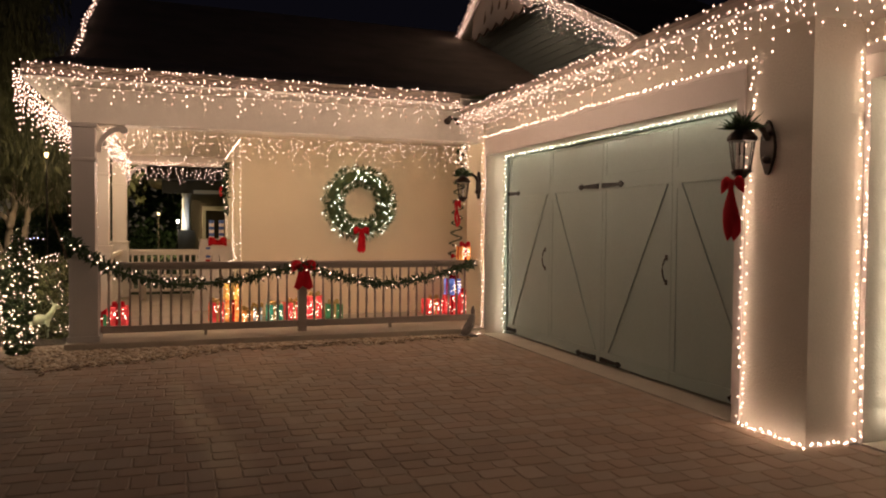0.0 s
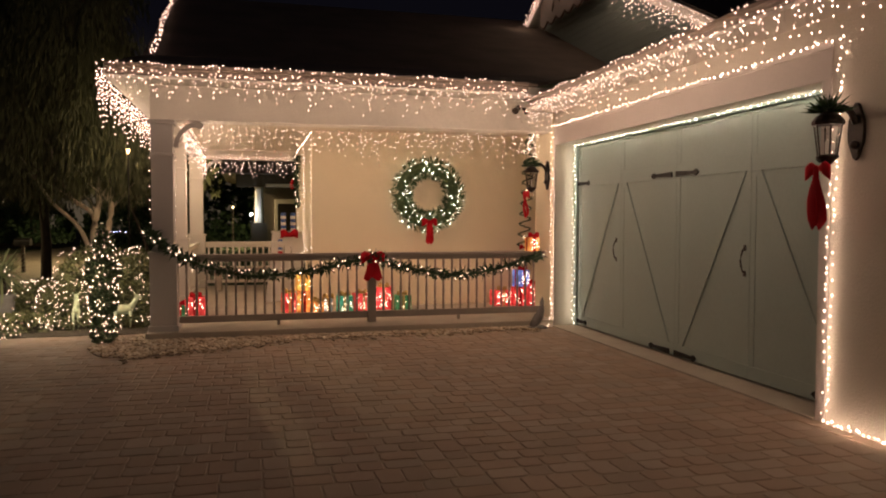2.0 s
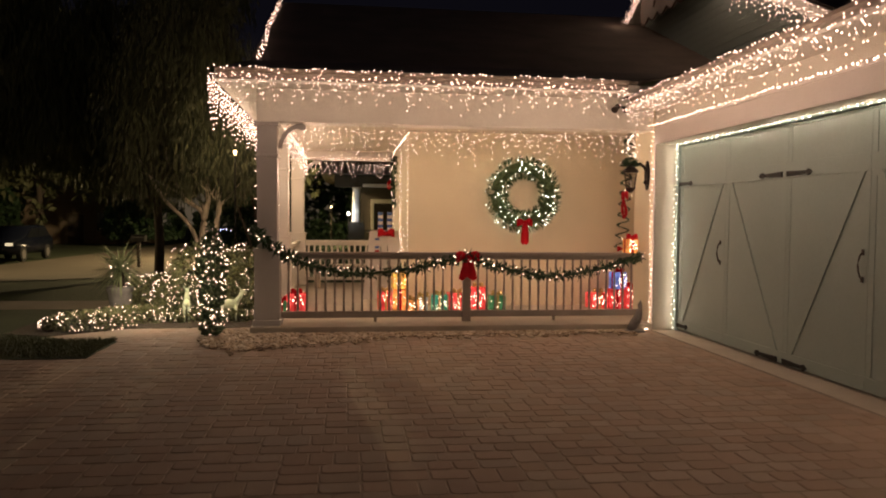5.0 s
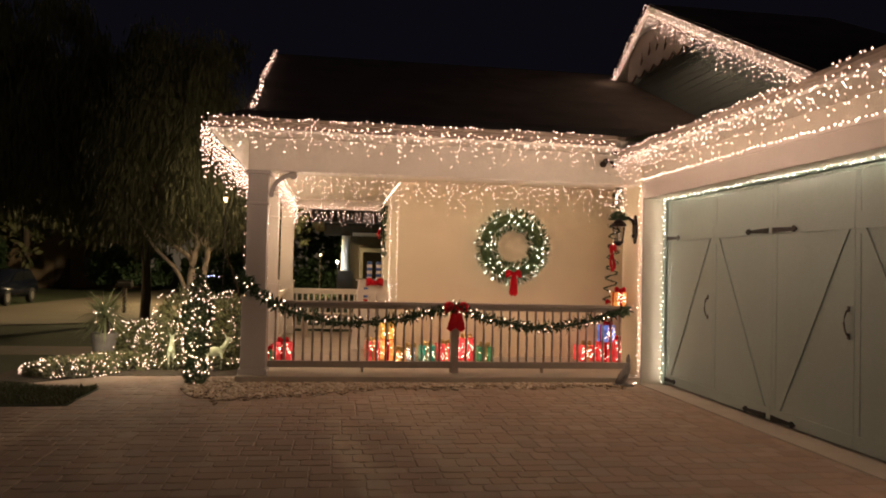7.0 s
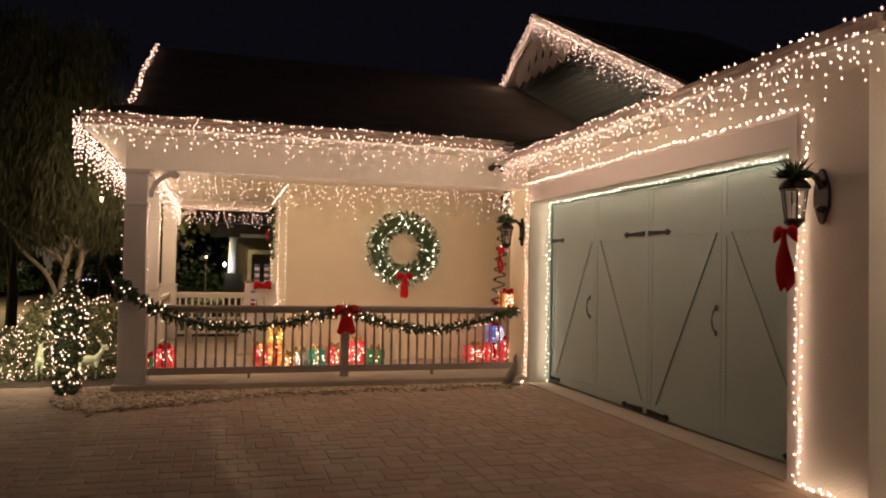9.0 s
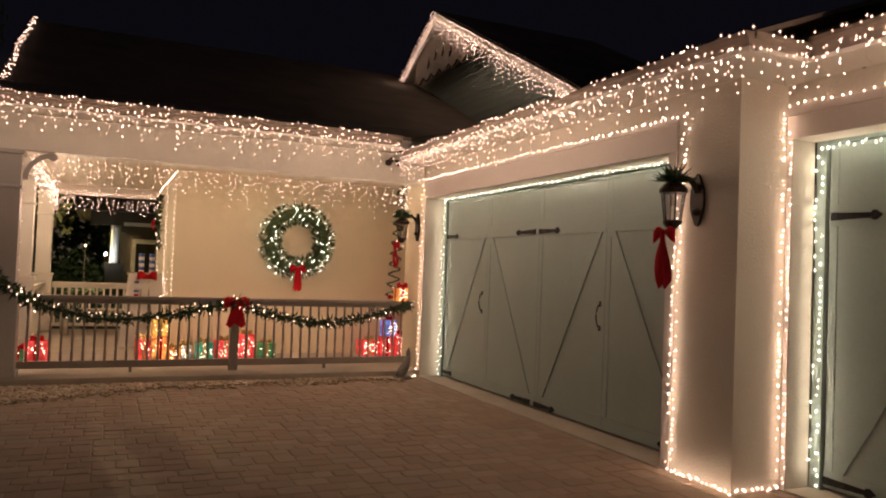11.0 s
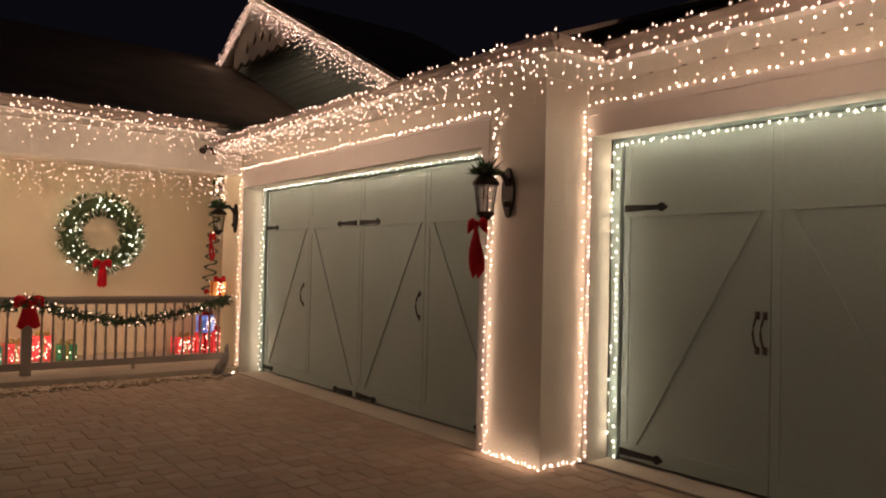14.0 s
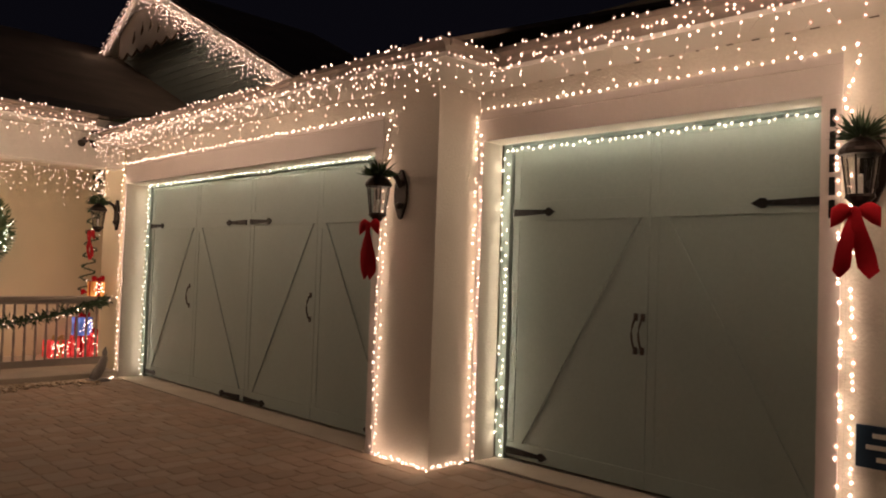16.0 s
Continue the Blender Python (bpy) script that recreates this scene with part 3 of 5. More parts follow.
garage_door("garage_door", "grey green double carriage door with crossed braces", 0.29, -0.065, -5.03, 4, 2.496, 2.39, "/\\/\\",
            [(-0.16, 1.93, 0.36, True), (-2.475, 1.93, 0.42, False), (-2.55, 1.93, 0.41, True), (-4.89, 1.93, 0.36, False),
             (-0.16, 0.085, 0.30, True), (-2.465, 0.065, 0.42, False), (-2.56, 0.065, 0.40, True), (-4.89, 0.085, 0.36, False)],
            [(-1.26, 1.09), (-3.68, 1.09)])
garage_door("garage_door", "grey green single carriage door with crossed braces", 0.71, -5.68, -8.28, 2, 2.52, 2.44, "/\\",
            [(-5.80, 1.955, 0.385, True), (-8.17, 1.955, 0.5, False), (-5.78, 0.085, 0.40, True), (-8.17, 0.085, 0.46, False)],
            [(-6.895, 1.085), (-6.948, 1.085)])


# ---- greenery and bows ----
def blades(rows, material, name, parent, label="", kind="stuff"):
    """Many small pointed leaves: rows of base, direction, length, width."""
    verts, faces = [], []
    for base, d, length, width in rows:
        d = Vector(d).normalized()
        u = d.orthogonal().normalized()
        u = Matrix.Rotation(RNG.uniform(0, 6.28), 3, d) @ u
        n = d.cross(u)
        b = len(verts)
        base = Vector(base)
        verts += [tuple(base), tuple(base + d * length * 0.5 + u * width + n * width * 0.3), tuple(base + d * length), tuple(base + d * length * 0.5 - u * width + n * width * 0.3)]
        faces += [(b, b + 1, b + 2), (b, b + 2, b + 3)]
    return raw(name, verts, faces, material, parent, label, kind)


def any_way():
    v = Vector((RNG.gauss(0, 1), RNG.gauss(0, 1), RNG.gauss(0, 1)))
    return v.normalized() if v.length > 1e-6 else Vector((0, 0, 1))


def bow(bm, at, size, face, tails, droop=0.22, spread=0.17):
    """A ribbon bow: two puffed loops, a knot and two notched tails. face: the way it looks, along -x or -y."""
    at = Vector(at)
    side = Vector((0, -1, 0)) if face == "x" else Vector((1, 0, 0))
    out = Vector((-1, 0, 0)) if face == "x" else Vector((0, -1, 0))
    up = Vector((0, 0, 1))
    for s in (-1, 1):
        rings = []
        for k in range(9):
            f = k / 8
            c = at + side * s * size * (0.08 + 0.9 * f) + up * size * (0.16 * math.sin(f * 2.2) - droop * f) + out * 0.02
            w = size * (0.10 + 0.36 * math.sin(min(1.0, f * 1.15) * math.pi * 0.62))
            t = size * (0.05 + 0.16 * math.sin(f * math.pi))
            rings.append([bm.verts.new(c + up * w * math.cos(a) + out * t * math.sin(a)) for a in [j * math.pi / 4 for j in range(8)]])
        for lo, hi in zip(rings, rings[1:]):
            for j in range(8):
                bm.faces.new((lo[j], lo[(j + 1) % 8], hi[(j + 1) % 8], hi[j]))
        bm.faces.new(rings[0][::-1])
        bm.faces.new(rings[-1])
        last = None
        for k in range(7):
            f = k / 6
            c = at - up * tails * f + side * s * (size * 0.1 + tails * spread * f ** 1.3) + out * (0.03 + 0.02 * math.sin(f * 5 + s))
            w = size * (0.14 + 0.27 * math.sin(f * 2.1)) * (0.85 if s < 0 else 1.0)
            drop = up * (tails * 0.12 if k == 6 else 0)
            row = [bm.verts.new(c - side * w + drop), bm.verts.new(c + out * 0.012), bm.verts.new(c + side * w + drop)]
            back = [bm.verts.new(v.co - out * 0.006) for v in row]
            if last:
                for a, b in ((0, 1), (1, 2)):
                    bm.faces.new((last[0][a], last[0][b], row[b], row[a]))
                    bm.faces.new((last[1][b], last[1][a], back[a], back[b]))
            last = (row, back)
    bmesh.ops.create_icosphere(bm, subdivisions=2, radius=size * 0.17, matrix=Matrix.Translation(at + out * 0.035))
    bmesh.ops.recalc_face_normals(bm, faces=bm.faces)
    return bm


# ---- wall lanterns ----
def wall_lantern(m, tails, label, spread=0.06):
    """A bronze lantern on a curled arm; its wall is the plane x = 0 and it reaches to -x."""
    top = thing("wall_lantern", label, "lantern", group="wall lanterns")
    bm = bmesh.new()
    prism(bm, [(0.068 * math.cos(a) * (1 if abs(math.sin(a)) < 0.7 else 0.75), 0.195 * math.sin(a)) for a in [k * math.pi / 8 for k in range(16)]], "x", -0.025, 0.0)
    bmesh.ops.create_icosphere(bm, subdivisions=2, radius=0.03, matrix=pose(-0.035, 0, -0.09))
    part("back_plate", bm, bronze, top)
    arm = [(-0.02, 0, 0.06), (-0.06, 0, 0.12), (-0.11, 0, 0.155), (-0.17, 0, 0.16), (-0.23, 0, 0.13), (-0.245, 0, 0.09)]
    part("arm", tube(bmesh.new(), arm, [0.026, 0.022, 0.019, 0.017, 0.016, 0.015], 8), bronze, top)
    part("cap", turned(bmesh.new(), [(0.012, 0.115), (0.03, 0.105), (0.075, 0.075), (0.10, 0.045), (0.105, 0.03), (0.10, 0.015), (0.02, 0.01)][::-1], 14, (-0.245, 0, 0.02)), bronze, top)
    for k in range(6):
        a = k * math.pi / 3
        c, s = math.cos(a), math.sin(a)
        bar = tube(bmesh.new(), [(-0.245 + 0.088 * c, 0.088 * s, 0.03), (-0.245 + 0.062 * c, 0.062 * s, -0.165)], 0.0055, 5)
        part("cage_bar", bar, bronze, top)
    for k in range(6):
        pane_bm = bmesh.new()
        a, b = k * math.pi / 3, (k + 1) * math.pi / 3
        pts = [(-0.245 + 0.084 * math.cos(q), 0.084 * math.sin(q), 0.03) for q in (a, b)] + [(-0.245 + 0.059 * math.cos(q), 0.059 * math.sin(q), -0.165) for q in (b, a)]
        pane_bm.faces.new([pane_bm.verts.new(q) for q in pts])
        pane = part("glass_pane", pane_bm, glass, top, "clear lantern glass")
        pane.modifiers.new("thick", "SOLIDIFY").thickness = 0.003
        pane.visible_shadow = False
    part("base", turned(bmesh.new(), [(0.01, -0.235), (0.03, -0.225), (0.05, -0.20), (0.072, -0.18), (0.068, -0.165), (0.02, -0.16)], 14, (-0.245, 0, 0)), bronze, top)
    part("candle", turned(bmesh.new(), [(0.013, -0.16), (0.013, -0.07), (0.006, -0.06)], 8, (-0.245, 0, 0)), trim_white, top)
    rows = []
    for k in range(150):
        d = any_way()
        d = Vector((d.x, d.y, abs(d.z) * 0.8 + 0.05))
        rows.append((Vector((-0.245, 0, 0.115)) + d * 0.03, d, RNG.uniform(0.08, 0.16), 0.007))
    blades(rows, leaf_dark, "pine_sprig", top, "sprig of artificial pine")
    part("bow", bow(bmesh.new(), (-0.30, 0, -0.25), 0.115, "x", tails, 0.45, spread), red_cloth, top, "red ribbon bow", smooth=True)
    top.matrix_basis = m
    return top


wall_lantern(pose(-0.001, -5.24, 2.06), 0.42, "dark bronze wall lantern with pine and red bow")
wall_lantern(pose(0.459, -8.415, 2.09), 0.34, "dark bronze wall lantern by the single garage door", 0.17)
wall_lantern(pose(-0.001, 0.20, 2.06), 0.34, "dark bronze wall lantern beside the porch")

# bars that stand for the vertical figures beside the single door, and the small sign below
plate = thing("wall_figures", "row of dark metal bars on the wall", "wall bars", pose(0.455, -8.212, 2.14))
for k in range(5):
    part("bar", boxes((-0.012, 0.0, -0.016, 0.016, 0.24 - k * 0.125 - 0.05, 0.24 - k * 0.125 + 0.05), bevel=0.004), iron, plate)
sign_blue = paint("dark blue enamel", (0.01, 0.03, 0.06), 0.35, 0.15, 80, 0.05)
sign = thing("sign", "small dark blue sign with pale bars on the wall", "sign", pose(0.455, -8.53, 0.635))
part("plate", boxes((-0.02, 0.0, -0.18, 0.18, -0.11, 0.11), bevel=0.006), sign_blue, sign)
for z, w in ((0.06, 0.10), (0.0, 0.13), (-0.06, 0.08)):
    part("bar", boxes((-0.024, -0.02, -w, w, z - 0.012, z + 0.012)), trim_white, sign)

# small twin floodlight on the porch beam beside the garage
fl = thing("floodlight", "small dark twin floodlight fixed to the porch beam", "floodlight", pose(-0.50, 0.055, 2.95) @ Matrix.Scale(0.75, 4))
part("base", turned(bmesh.new(), [(0.05, 0), (0.05, 0.02), (0.02, 0.03)], 12), handle_bronze, fl).matrix_basis = pose(0, 0, 0, 90, 0, 0)
for sx in (-1, 1):
    part("arm", tube(bmesh.new(), [(0, -0.02, 0), (sx * 0.04, -0.07, 0), (sx * 0.06, -0.09, -0.02)], 0.012, 6), handle_bronze, fl)
    head = part("head", turned(bmesh.new(), [(0.025, 0), (0.035, 0.03), (0.06, 0.09), (0.062, 0.11), (0.05, 0.112)], 12), handle_bronze, fl)
    head.matrix_basis = pose(sx * 0.06, -0.09, -0.02, 125, 0, sx * 35)

# ---- porch columns, brackets and railings ----
def porch_column(x, y, label, coat=shaded_white):
    col = thing("porch_column", label, "column", pose(x, y, 0.0 if y < 0.5 else 0.09), group="porch columns")
    z = 0.0 if y < 0.5 else 0.09
    top = BEAM_Z - z
    part("plinth", boxes((-0.175, 0.175, -0.175, 0.175, -0.04 if y < 0.5 else 0.0, 0.16), bevel=0.008), coat, col)
    part("pedestal", boxes((-0.155, 0.155, -0.155, 0.155, 0.16, 1.02), bevel=0.006), coat, col)
    part("pedestal_cap", boxes((-0.17, 0.17, -0.17, 0.17, 1.02, 1.06), bevel=0.008), coat, col)
    part("shaft", boxes((-0.125, 0.125, -0.125, 0.125, 1.06, top - 0.05), bevel=0.006), coat, col)
    part("collar", boxes((-0.14, 0.14, -0.14, 0.14, top - 0.44, top - 0.40), bevel=0.008), coat, col)
    part("capital", boxes((-0.15, 0.15, -0.15, 0.15, top - 0.05, top - 0.001), bevel=0.008), coat, col)
    return col


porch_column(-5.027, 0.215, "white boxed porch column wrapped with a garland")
# the lighter coat puts the strings' light on these two into the colour
porch_column(-5.10, 2.95, "white boxed porch column on the porch side", trim_white)
porch_column(-5.027, 5.97, "white boxed porch column at the far corner", trim_white)


def bracket(m):
    """A curved scrolled bracket in the x-z plane under a beam."""
    br = thing("bracket", "curved wooden bracket under the porch beam", "bracket", m, group="porch brackets")
    bm = bmesh.new()
    outer = [(0.30 * (1 - math.cos(a)), -0.32 + 0.32 * math.sin(a)) for a in [k * math.pi / 20 for k in range(11)]]
    inner = [(0.055 + 0.245 * (1 - math.cos(a)), -0.32 + 0.26 * math.sin(a)) for a in [k * math.pi / 20 for k in range(11)]]
    prism(bm, outer + inner[::-1], "y", -0.025, 0.025)
    part("arch", bm, shaded_white, br)
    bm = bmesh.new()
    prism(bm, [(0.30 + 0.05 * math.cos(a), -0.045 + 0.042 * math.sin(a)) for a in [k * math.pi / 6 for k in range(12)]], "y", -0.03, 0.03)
    part("scroll", bm, shaded_white, br)
    return br


bracket(pose(-4.90, 0.21, BEAM_Z - 0.002))
bracket(pose(-4.90, 6.0, 2.622))
bracket(pose(-5.027, 0.342, BEAM_Z + 0.016, 0, 0, 90))

baluster_mesh = None


def baluster(parent, x, y, z0, z1, material):
    """A slim turned spindle; all of them share one mesh."""
    global baluster_mesh
    if baluster_mesh is None:
        h = 1.0
        rows = [(0.016, 0.0), (0.016, 0.16), (0.010, 0.19), (0.013, 0.24), (0.0165, 0.36), (0.013, 0.55), (0.0095, 0.74), (0.009, 0.78), (0.015, 0.81), (0.015, h)]
        bm = turned(bmesh.new(), rows, 8)
        baluster_mesh = bpy.data.meshes.new("baluster")
        bm.to_mesh(baluster_mesh)
        bm.free()
        baluster_mesh.materials.append(material)
    ob = new("baluster", baluster_mesh)
    ob.parent = parent
    ob.matrix_basis = Matrix.Translation((x, y, z0)) @ Matrix.Diagonal((1, 1, z1 - z0, 1))
    return ob


rail = thing("porch_railing", "painted porch railing with slim turned balusters", "railing", pose(-2.45, 0.33, 0.09))
OX, OY, OZ = -2.45, 0.33, 0.09
part("top_rail", boxes((-4.87 - OX, -0.002 - OX, -0.05, 0.05, 0.965 - OZ, 1.01 - OZ), (-4.87 - OX, -0.002 - OX, -0.028, 0.028, 0.915 - OZ, 0.965 - OZ), bevel=0.008), rail_paint, rail)
part("bottom_rail", boxes((-4.87 - OX, -0.002 - OX, -0.03, 0.03, 0.15 - OZ, 0.235 - OZ), bevel=0.006), rail_paint, rail)
part("newel", boxes((-2.505 - OX, -2.395 - OX, -0.053, 0.053, 0.001, 0.962 - OZ), bevel=0.006), rail_paint, rail)
for x in (-3.66, -1.25):
    part("foot", boxes((x - 0.018 - OX, x + 0.018 - OX, -0.02, 0.02, 0.001, 0.15 - OZ), bevel=0.003), rail_paint, rail)
x = -4.78
while x < -0.05:
    if abs(x + 2.45) > 0.085:
        baluster(rail, x - OX, 0, 0.235 - OZ, 0.915 - OZ, rail_paint)
    x += 0.1185
far_rail = thing("porch_railing", "white porch railing at the far edge of the porch", "railing", pose(-3.98, 6.0, 0.09))
part("top_rail", boxes((-0.89, 0.87, -0.04, 0.04, 0.84, 0.90), (-0.89, 0.87, -0.025, 0.025, 0.79, 0.84), bevel=0.006), trim_white, far_rail)
part("bottom_rail", boxes((-0.89, 0.87, -0.025, 0.025, 0.08, 0.14), bevel=0.006), trim_white, far_rail)
for k in range(15):
    x = -0.83 + k * 0.117
    ob = part("slat", boxes((x - 0.018, x + 0.018, -0.018, 0.018, 0.14, 0.79)), trim_white, far_rail)
side_rail = thing("porch_railing", "white porch railing along the porch side", "railing", pose(-5.0, 4.45, 0.09))
part("top_rail", boxes((-0.04, 0.04, -1.32, 1.32, 0.84, 0.90), bevel=0.006), trim_white, side_rail)
part("bottom_rail", boxes((-0.025, 0.025, -1.32, 1.32, 0.08, 0.14), bevel=0.006), trim_white, side_rail)
for k in range(22):
    y = -1.24 + k * 0.118
    part("slat", boxes((-0.018, 0.018, y - 0.018, y + 0.018, 0.14, 0.84)), trim_white, side_rail)

# ---- garland on the railing ----
def curve_points(rows, n):
    """Points along a smooth line through the rows."""
    out = []
    for i in range(len(rows) - 1):
        p0, p1, p2, p3 = (Vector(rows[max(0, min(len(rows) - 1, i + k))]) for k in (-1, 0, 1, 2))
        for j in range(n):
            t = j / n
            out.append(0.5 * ((2 * p1) + (p2 - p0) * t + (2 * p0 - 5 * p1 + 4 * p2 - p3) * t * t + (3 * p1 - p0 - 3 * p2 + p3) * t ** 3))
    out.append(Vector(rows[-1]))
    return out


def garland(name, label, rows, radius, blade, step, lights, n=14):
    line = curve_points(rows, n)
    top = thing(name, label, "garland")
    part("core", tube(bmesh.new(), line, radius * 0.2, 5), leaf_dark, top)
    leaves, pts = [], []
    for a, b in zip(line, line[1:]):
        d = b - a
        k = max(1, int(d.length / step))
        for i in range(k):
            p = a + d * (i + RNG.random()) / k
            thick = radius * RNG.uniform(0.7, 1.3)
            for _ in range(13):
                w = any_way()
                leaves.append((p + w * thick * 0.25, w + d.normalized() * RNG.uniform(-0.7, 0.7), thick * RNG.uniform(0.5, 1.2), blade * RNG.uniform(0.5, 1.2)))
            if RNG.random() < lights:
                w = any_way()
                w.y = -abs(w.y)
                pts.append(p + w * thick * 0.95)
    blades(leaves, leaf_dark, "needles", top, "dark artificial pine needles")
    bulb_part(pts, 0.0062, fine_bulb, top)
    return top


garland("garland", "pine garland with small lights along the railing",
        [(-5.21, 0.2, 1.30), (-5.14, 0.02, 1.25), (-4.96, -0.0, 1.10), (-4.78, 0.16, 0.96), (-4.42, 0.23, 0.825), (-3.92, 0.24, 0.735), (-3.34, 0.24, 0.775), (-2.90, 0.24, 0.86), (-2.46, 0.24, 0.955)], 0.088, 0.013, 0.025, 0.34)
garland("garland", "pine garland with small lights along the railing",
        [(-2.46, 0.24, 0.955), (-2.14, 0.24, 0.85), (-1.76, 0.24, 0.76), (-1.34, 0.24, 0.70), (-0.90, 0.24, 0.745), (-0.42, 0.24, 0.855), (-0.08, 0.24, 0.97)], 0.088, 0.013, 0.025, 0.34)
garland("garland", "pine garland with small lights hanging on the far porch wall", [(-3.17, 4.3, 2.60), (-3.18, 4.28, 2.15), (-3.17, 4.31, 1.70)], 0.075, 0.012, 0.025, 0.55)
b = thing("ribbon_bow", "small red bow on the hanging garland", "bow", pose(-3.24, 4.30, 2.12))
part("bow", bow(bmesh.new(), (0, 0, 0), 0.10, "x", 0.14), red_cloth, b, smooth=True)
b = thing("ribbon_bow", "red velvet bow on the railing newel", "bow", pose(-2.45, 0.25, 0.965))
part("bow", bow(bmesh.new(), (0, 0, 0), 0.16, "y", 0.33, 0.3, 0.17), red_cloth, b, smooth=True)

# ---- wreath on the house wall ----
wr = thing("wreath", "round lit pine wreath with a red bow on the wall", "wreath", pose(-1.295, 2.075, 1.835))
leaves, pts = [], []
bm = bmesh.new()
ring = [(0.43 * math.cos(a), -0.07, 0.43 * math.sin(a)) for a in [k * 2 * math.pi / 32 for k in range(33)]]
tube(bm, ring, 0.09, 6)
part("core", bm, leaf_wreath, wr)
for k in range(2600):
    a = RNG.uniform(0, 2 * math.pi)
    w = any_way()
    r = 0.425 + 0.13 * w.x
    c = Vector((r * math.cos(a), -0.08 - 0.05 * abs(w.y), r * math.sin(a)))
    away = Vector((math.cos(a), 0, math.sin(a))) * w.x * 1.3 + Vector((-math.sin(a), 0, math.cos(a))) * RNG.uniform(0.1, 0.7) + Vector((0, -0.5 - 0.5 * abs(w.y), 0))
    leaves.append((c, away, RNG.uniform(0.06, 0.11), 0.0075))
for k in range(112):
    a = RNG.uniform(0, 2 * math.pi)
    r = 0.43 + RNG.uniform(-0.15, 0.16)
    pts.append((r * math.cos(a), -0.19 + 0.9 * abs(r - 0.41) * 0.6, r * math.sin(a)))
blades(leaves, leaf_wreath, "needles", wr, "dark artificial pine needles")
for k in range(16):
    a = k * 0.393 + RNG.uniform(-0.2, 0.2)
    pts.append((0.60 * math.cos(a), -0.045, 0.60 * math.sin(a)))
bulb_part(pts, 0.0056, wreath_bulb, wr)
part("bow", bow(bmesh.new(), (0, -0.20, -0.42), 0.125, "y", 0.36, 0.3, 0.03), red_cloth, wr, "red velvet bow", smooth=True)

# ---- spiral garland hanging beside the pilaster ----
tr = thing("spiral_garland", "dark spiral pine garland with lights hanging from the ceiling", "garland", pose(-0.19, 0.52, 1.03))
helix, leaves, pts = [], [], []
for k in range(241):
    f = k / 240
    a = f * 24 * math.pi
    r = 0.085 - 0.03 * f
    helix.append(Vector((0.11 * f - 0.05 + r * math.cos(a), r * math.sin(a), 1.765 * f)))
part("core", tube(bmesh.new(), helix, 0.008, 5), leaf_dark, tr)
for k in range(1500):
    f = (k + RNG.random()) / 1500
    p = helix[min(240, int(f * 240))]
    w = any_way()
    thick = 0.55 if f < 0.62 else 1.0
    leaves.append((p, w + Vector((0, 0, -0.3)), RNG.uniform(0.025, 0.06) * thick, 0.006))
for k in range(64):
    f = RNG.uniform(0.05, 0.7) if k < 7 else RNG.uniform(0.74, 1.0)
    p = helix[int(f * 240)]
    pts.append(p + Vector((RNG.uniform(-0.04, 0.04), -0.05, RNG.uniform(-0.03, 0.03))))
blades(leaves, leaf_dark, "needles", tr, "dark artificial pine needles")
bulb_part(pts, 0.0058, fine_bulb, tr)
part("bow", bow(bmesh.new(), (-0.05, -0.03, 0.03), 0.075, "y", 0.02), red_cloth, tr, "small red ribbon bow", smooth=True)


# ---- lit gift boxes ----
def lit_cloth(name, colour, strength):
    """Thin mesh cloth with the light of bulbs inside painted on as glowing blotches."""
    m = paint(name, colour, 0.6, 0.2, 220, 0.2, 12)
    nt = m.node_tree
    bsdf = nt.nodes["Principled BSDF"]
    vor = nt.nodes.new("ShaderNodeTexVoronoi")
    vor.inputs["Scale"].default_value = 14
    tex = nt.nodes.new("ShaderNodeTexCoord")
    nt.links.new(tex.outputs["Object"], vor.inputs["Vector"])
    ramp = nt.nodes.new("ShaderNodeValToRGB")
    ramp.color_ramp.elements[0].position, ramp.color_ramp.elements[0].color = 0.0, (1, 1, 1, 1)
    ramp.color_ramp.elements[1].position, ramp.color_ramp.elements[1].color = 0.6, (0.12, 0.12, 0.12, 1)
    nt.links.new(vor.outputs["Distance"], ramp.inputs["Fac"])
    mul = nt.nodes.new("ShaderNodeMath")
    mul.operation = "MULTIPLY"
    mul.inputs[1].default_value = strength * 1.7
    nt.links.new(ramp.outputs["Color"], mul.inputs[0])
    bsdf.inputs["Emission Color"].default_value = (*colour, 1)
    nt.links.new(mul.outputs[0], bsdf.inputs["Emission Strength"])
    return m


GIFT = {"red": lit_cloth("lit red cloth", (0.75, 0.06, 0.06), 0.75), "green": lit_cloth("lit green cloth", (0.05, 0.24, 0.10), 0.3),
        "orange": lit_cloth("lit orange cloth", (0.85, 0.33, 0.08), 0.9), "gold": lit_cloth("lit gold cloth", (0.9, 0.5, 0.1), 0.9),
        "blue": lit_cloth("lit blue cloth", (0.16, 0.26, 0.75), 0.8), "teal": lit_cloth("lit teal cloth", (0.05, 0.36, 0.24), 0.5),
        "silver": lit_cloth("lit silver cloth", (0.35, 0.42, 0.48), 0.3)}
gold_ribbon = paint("gold ribbon", (0.55, 0.4, 0.16), 0.4, 0.2, 80, 0.1, metal=0.4)


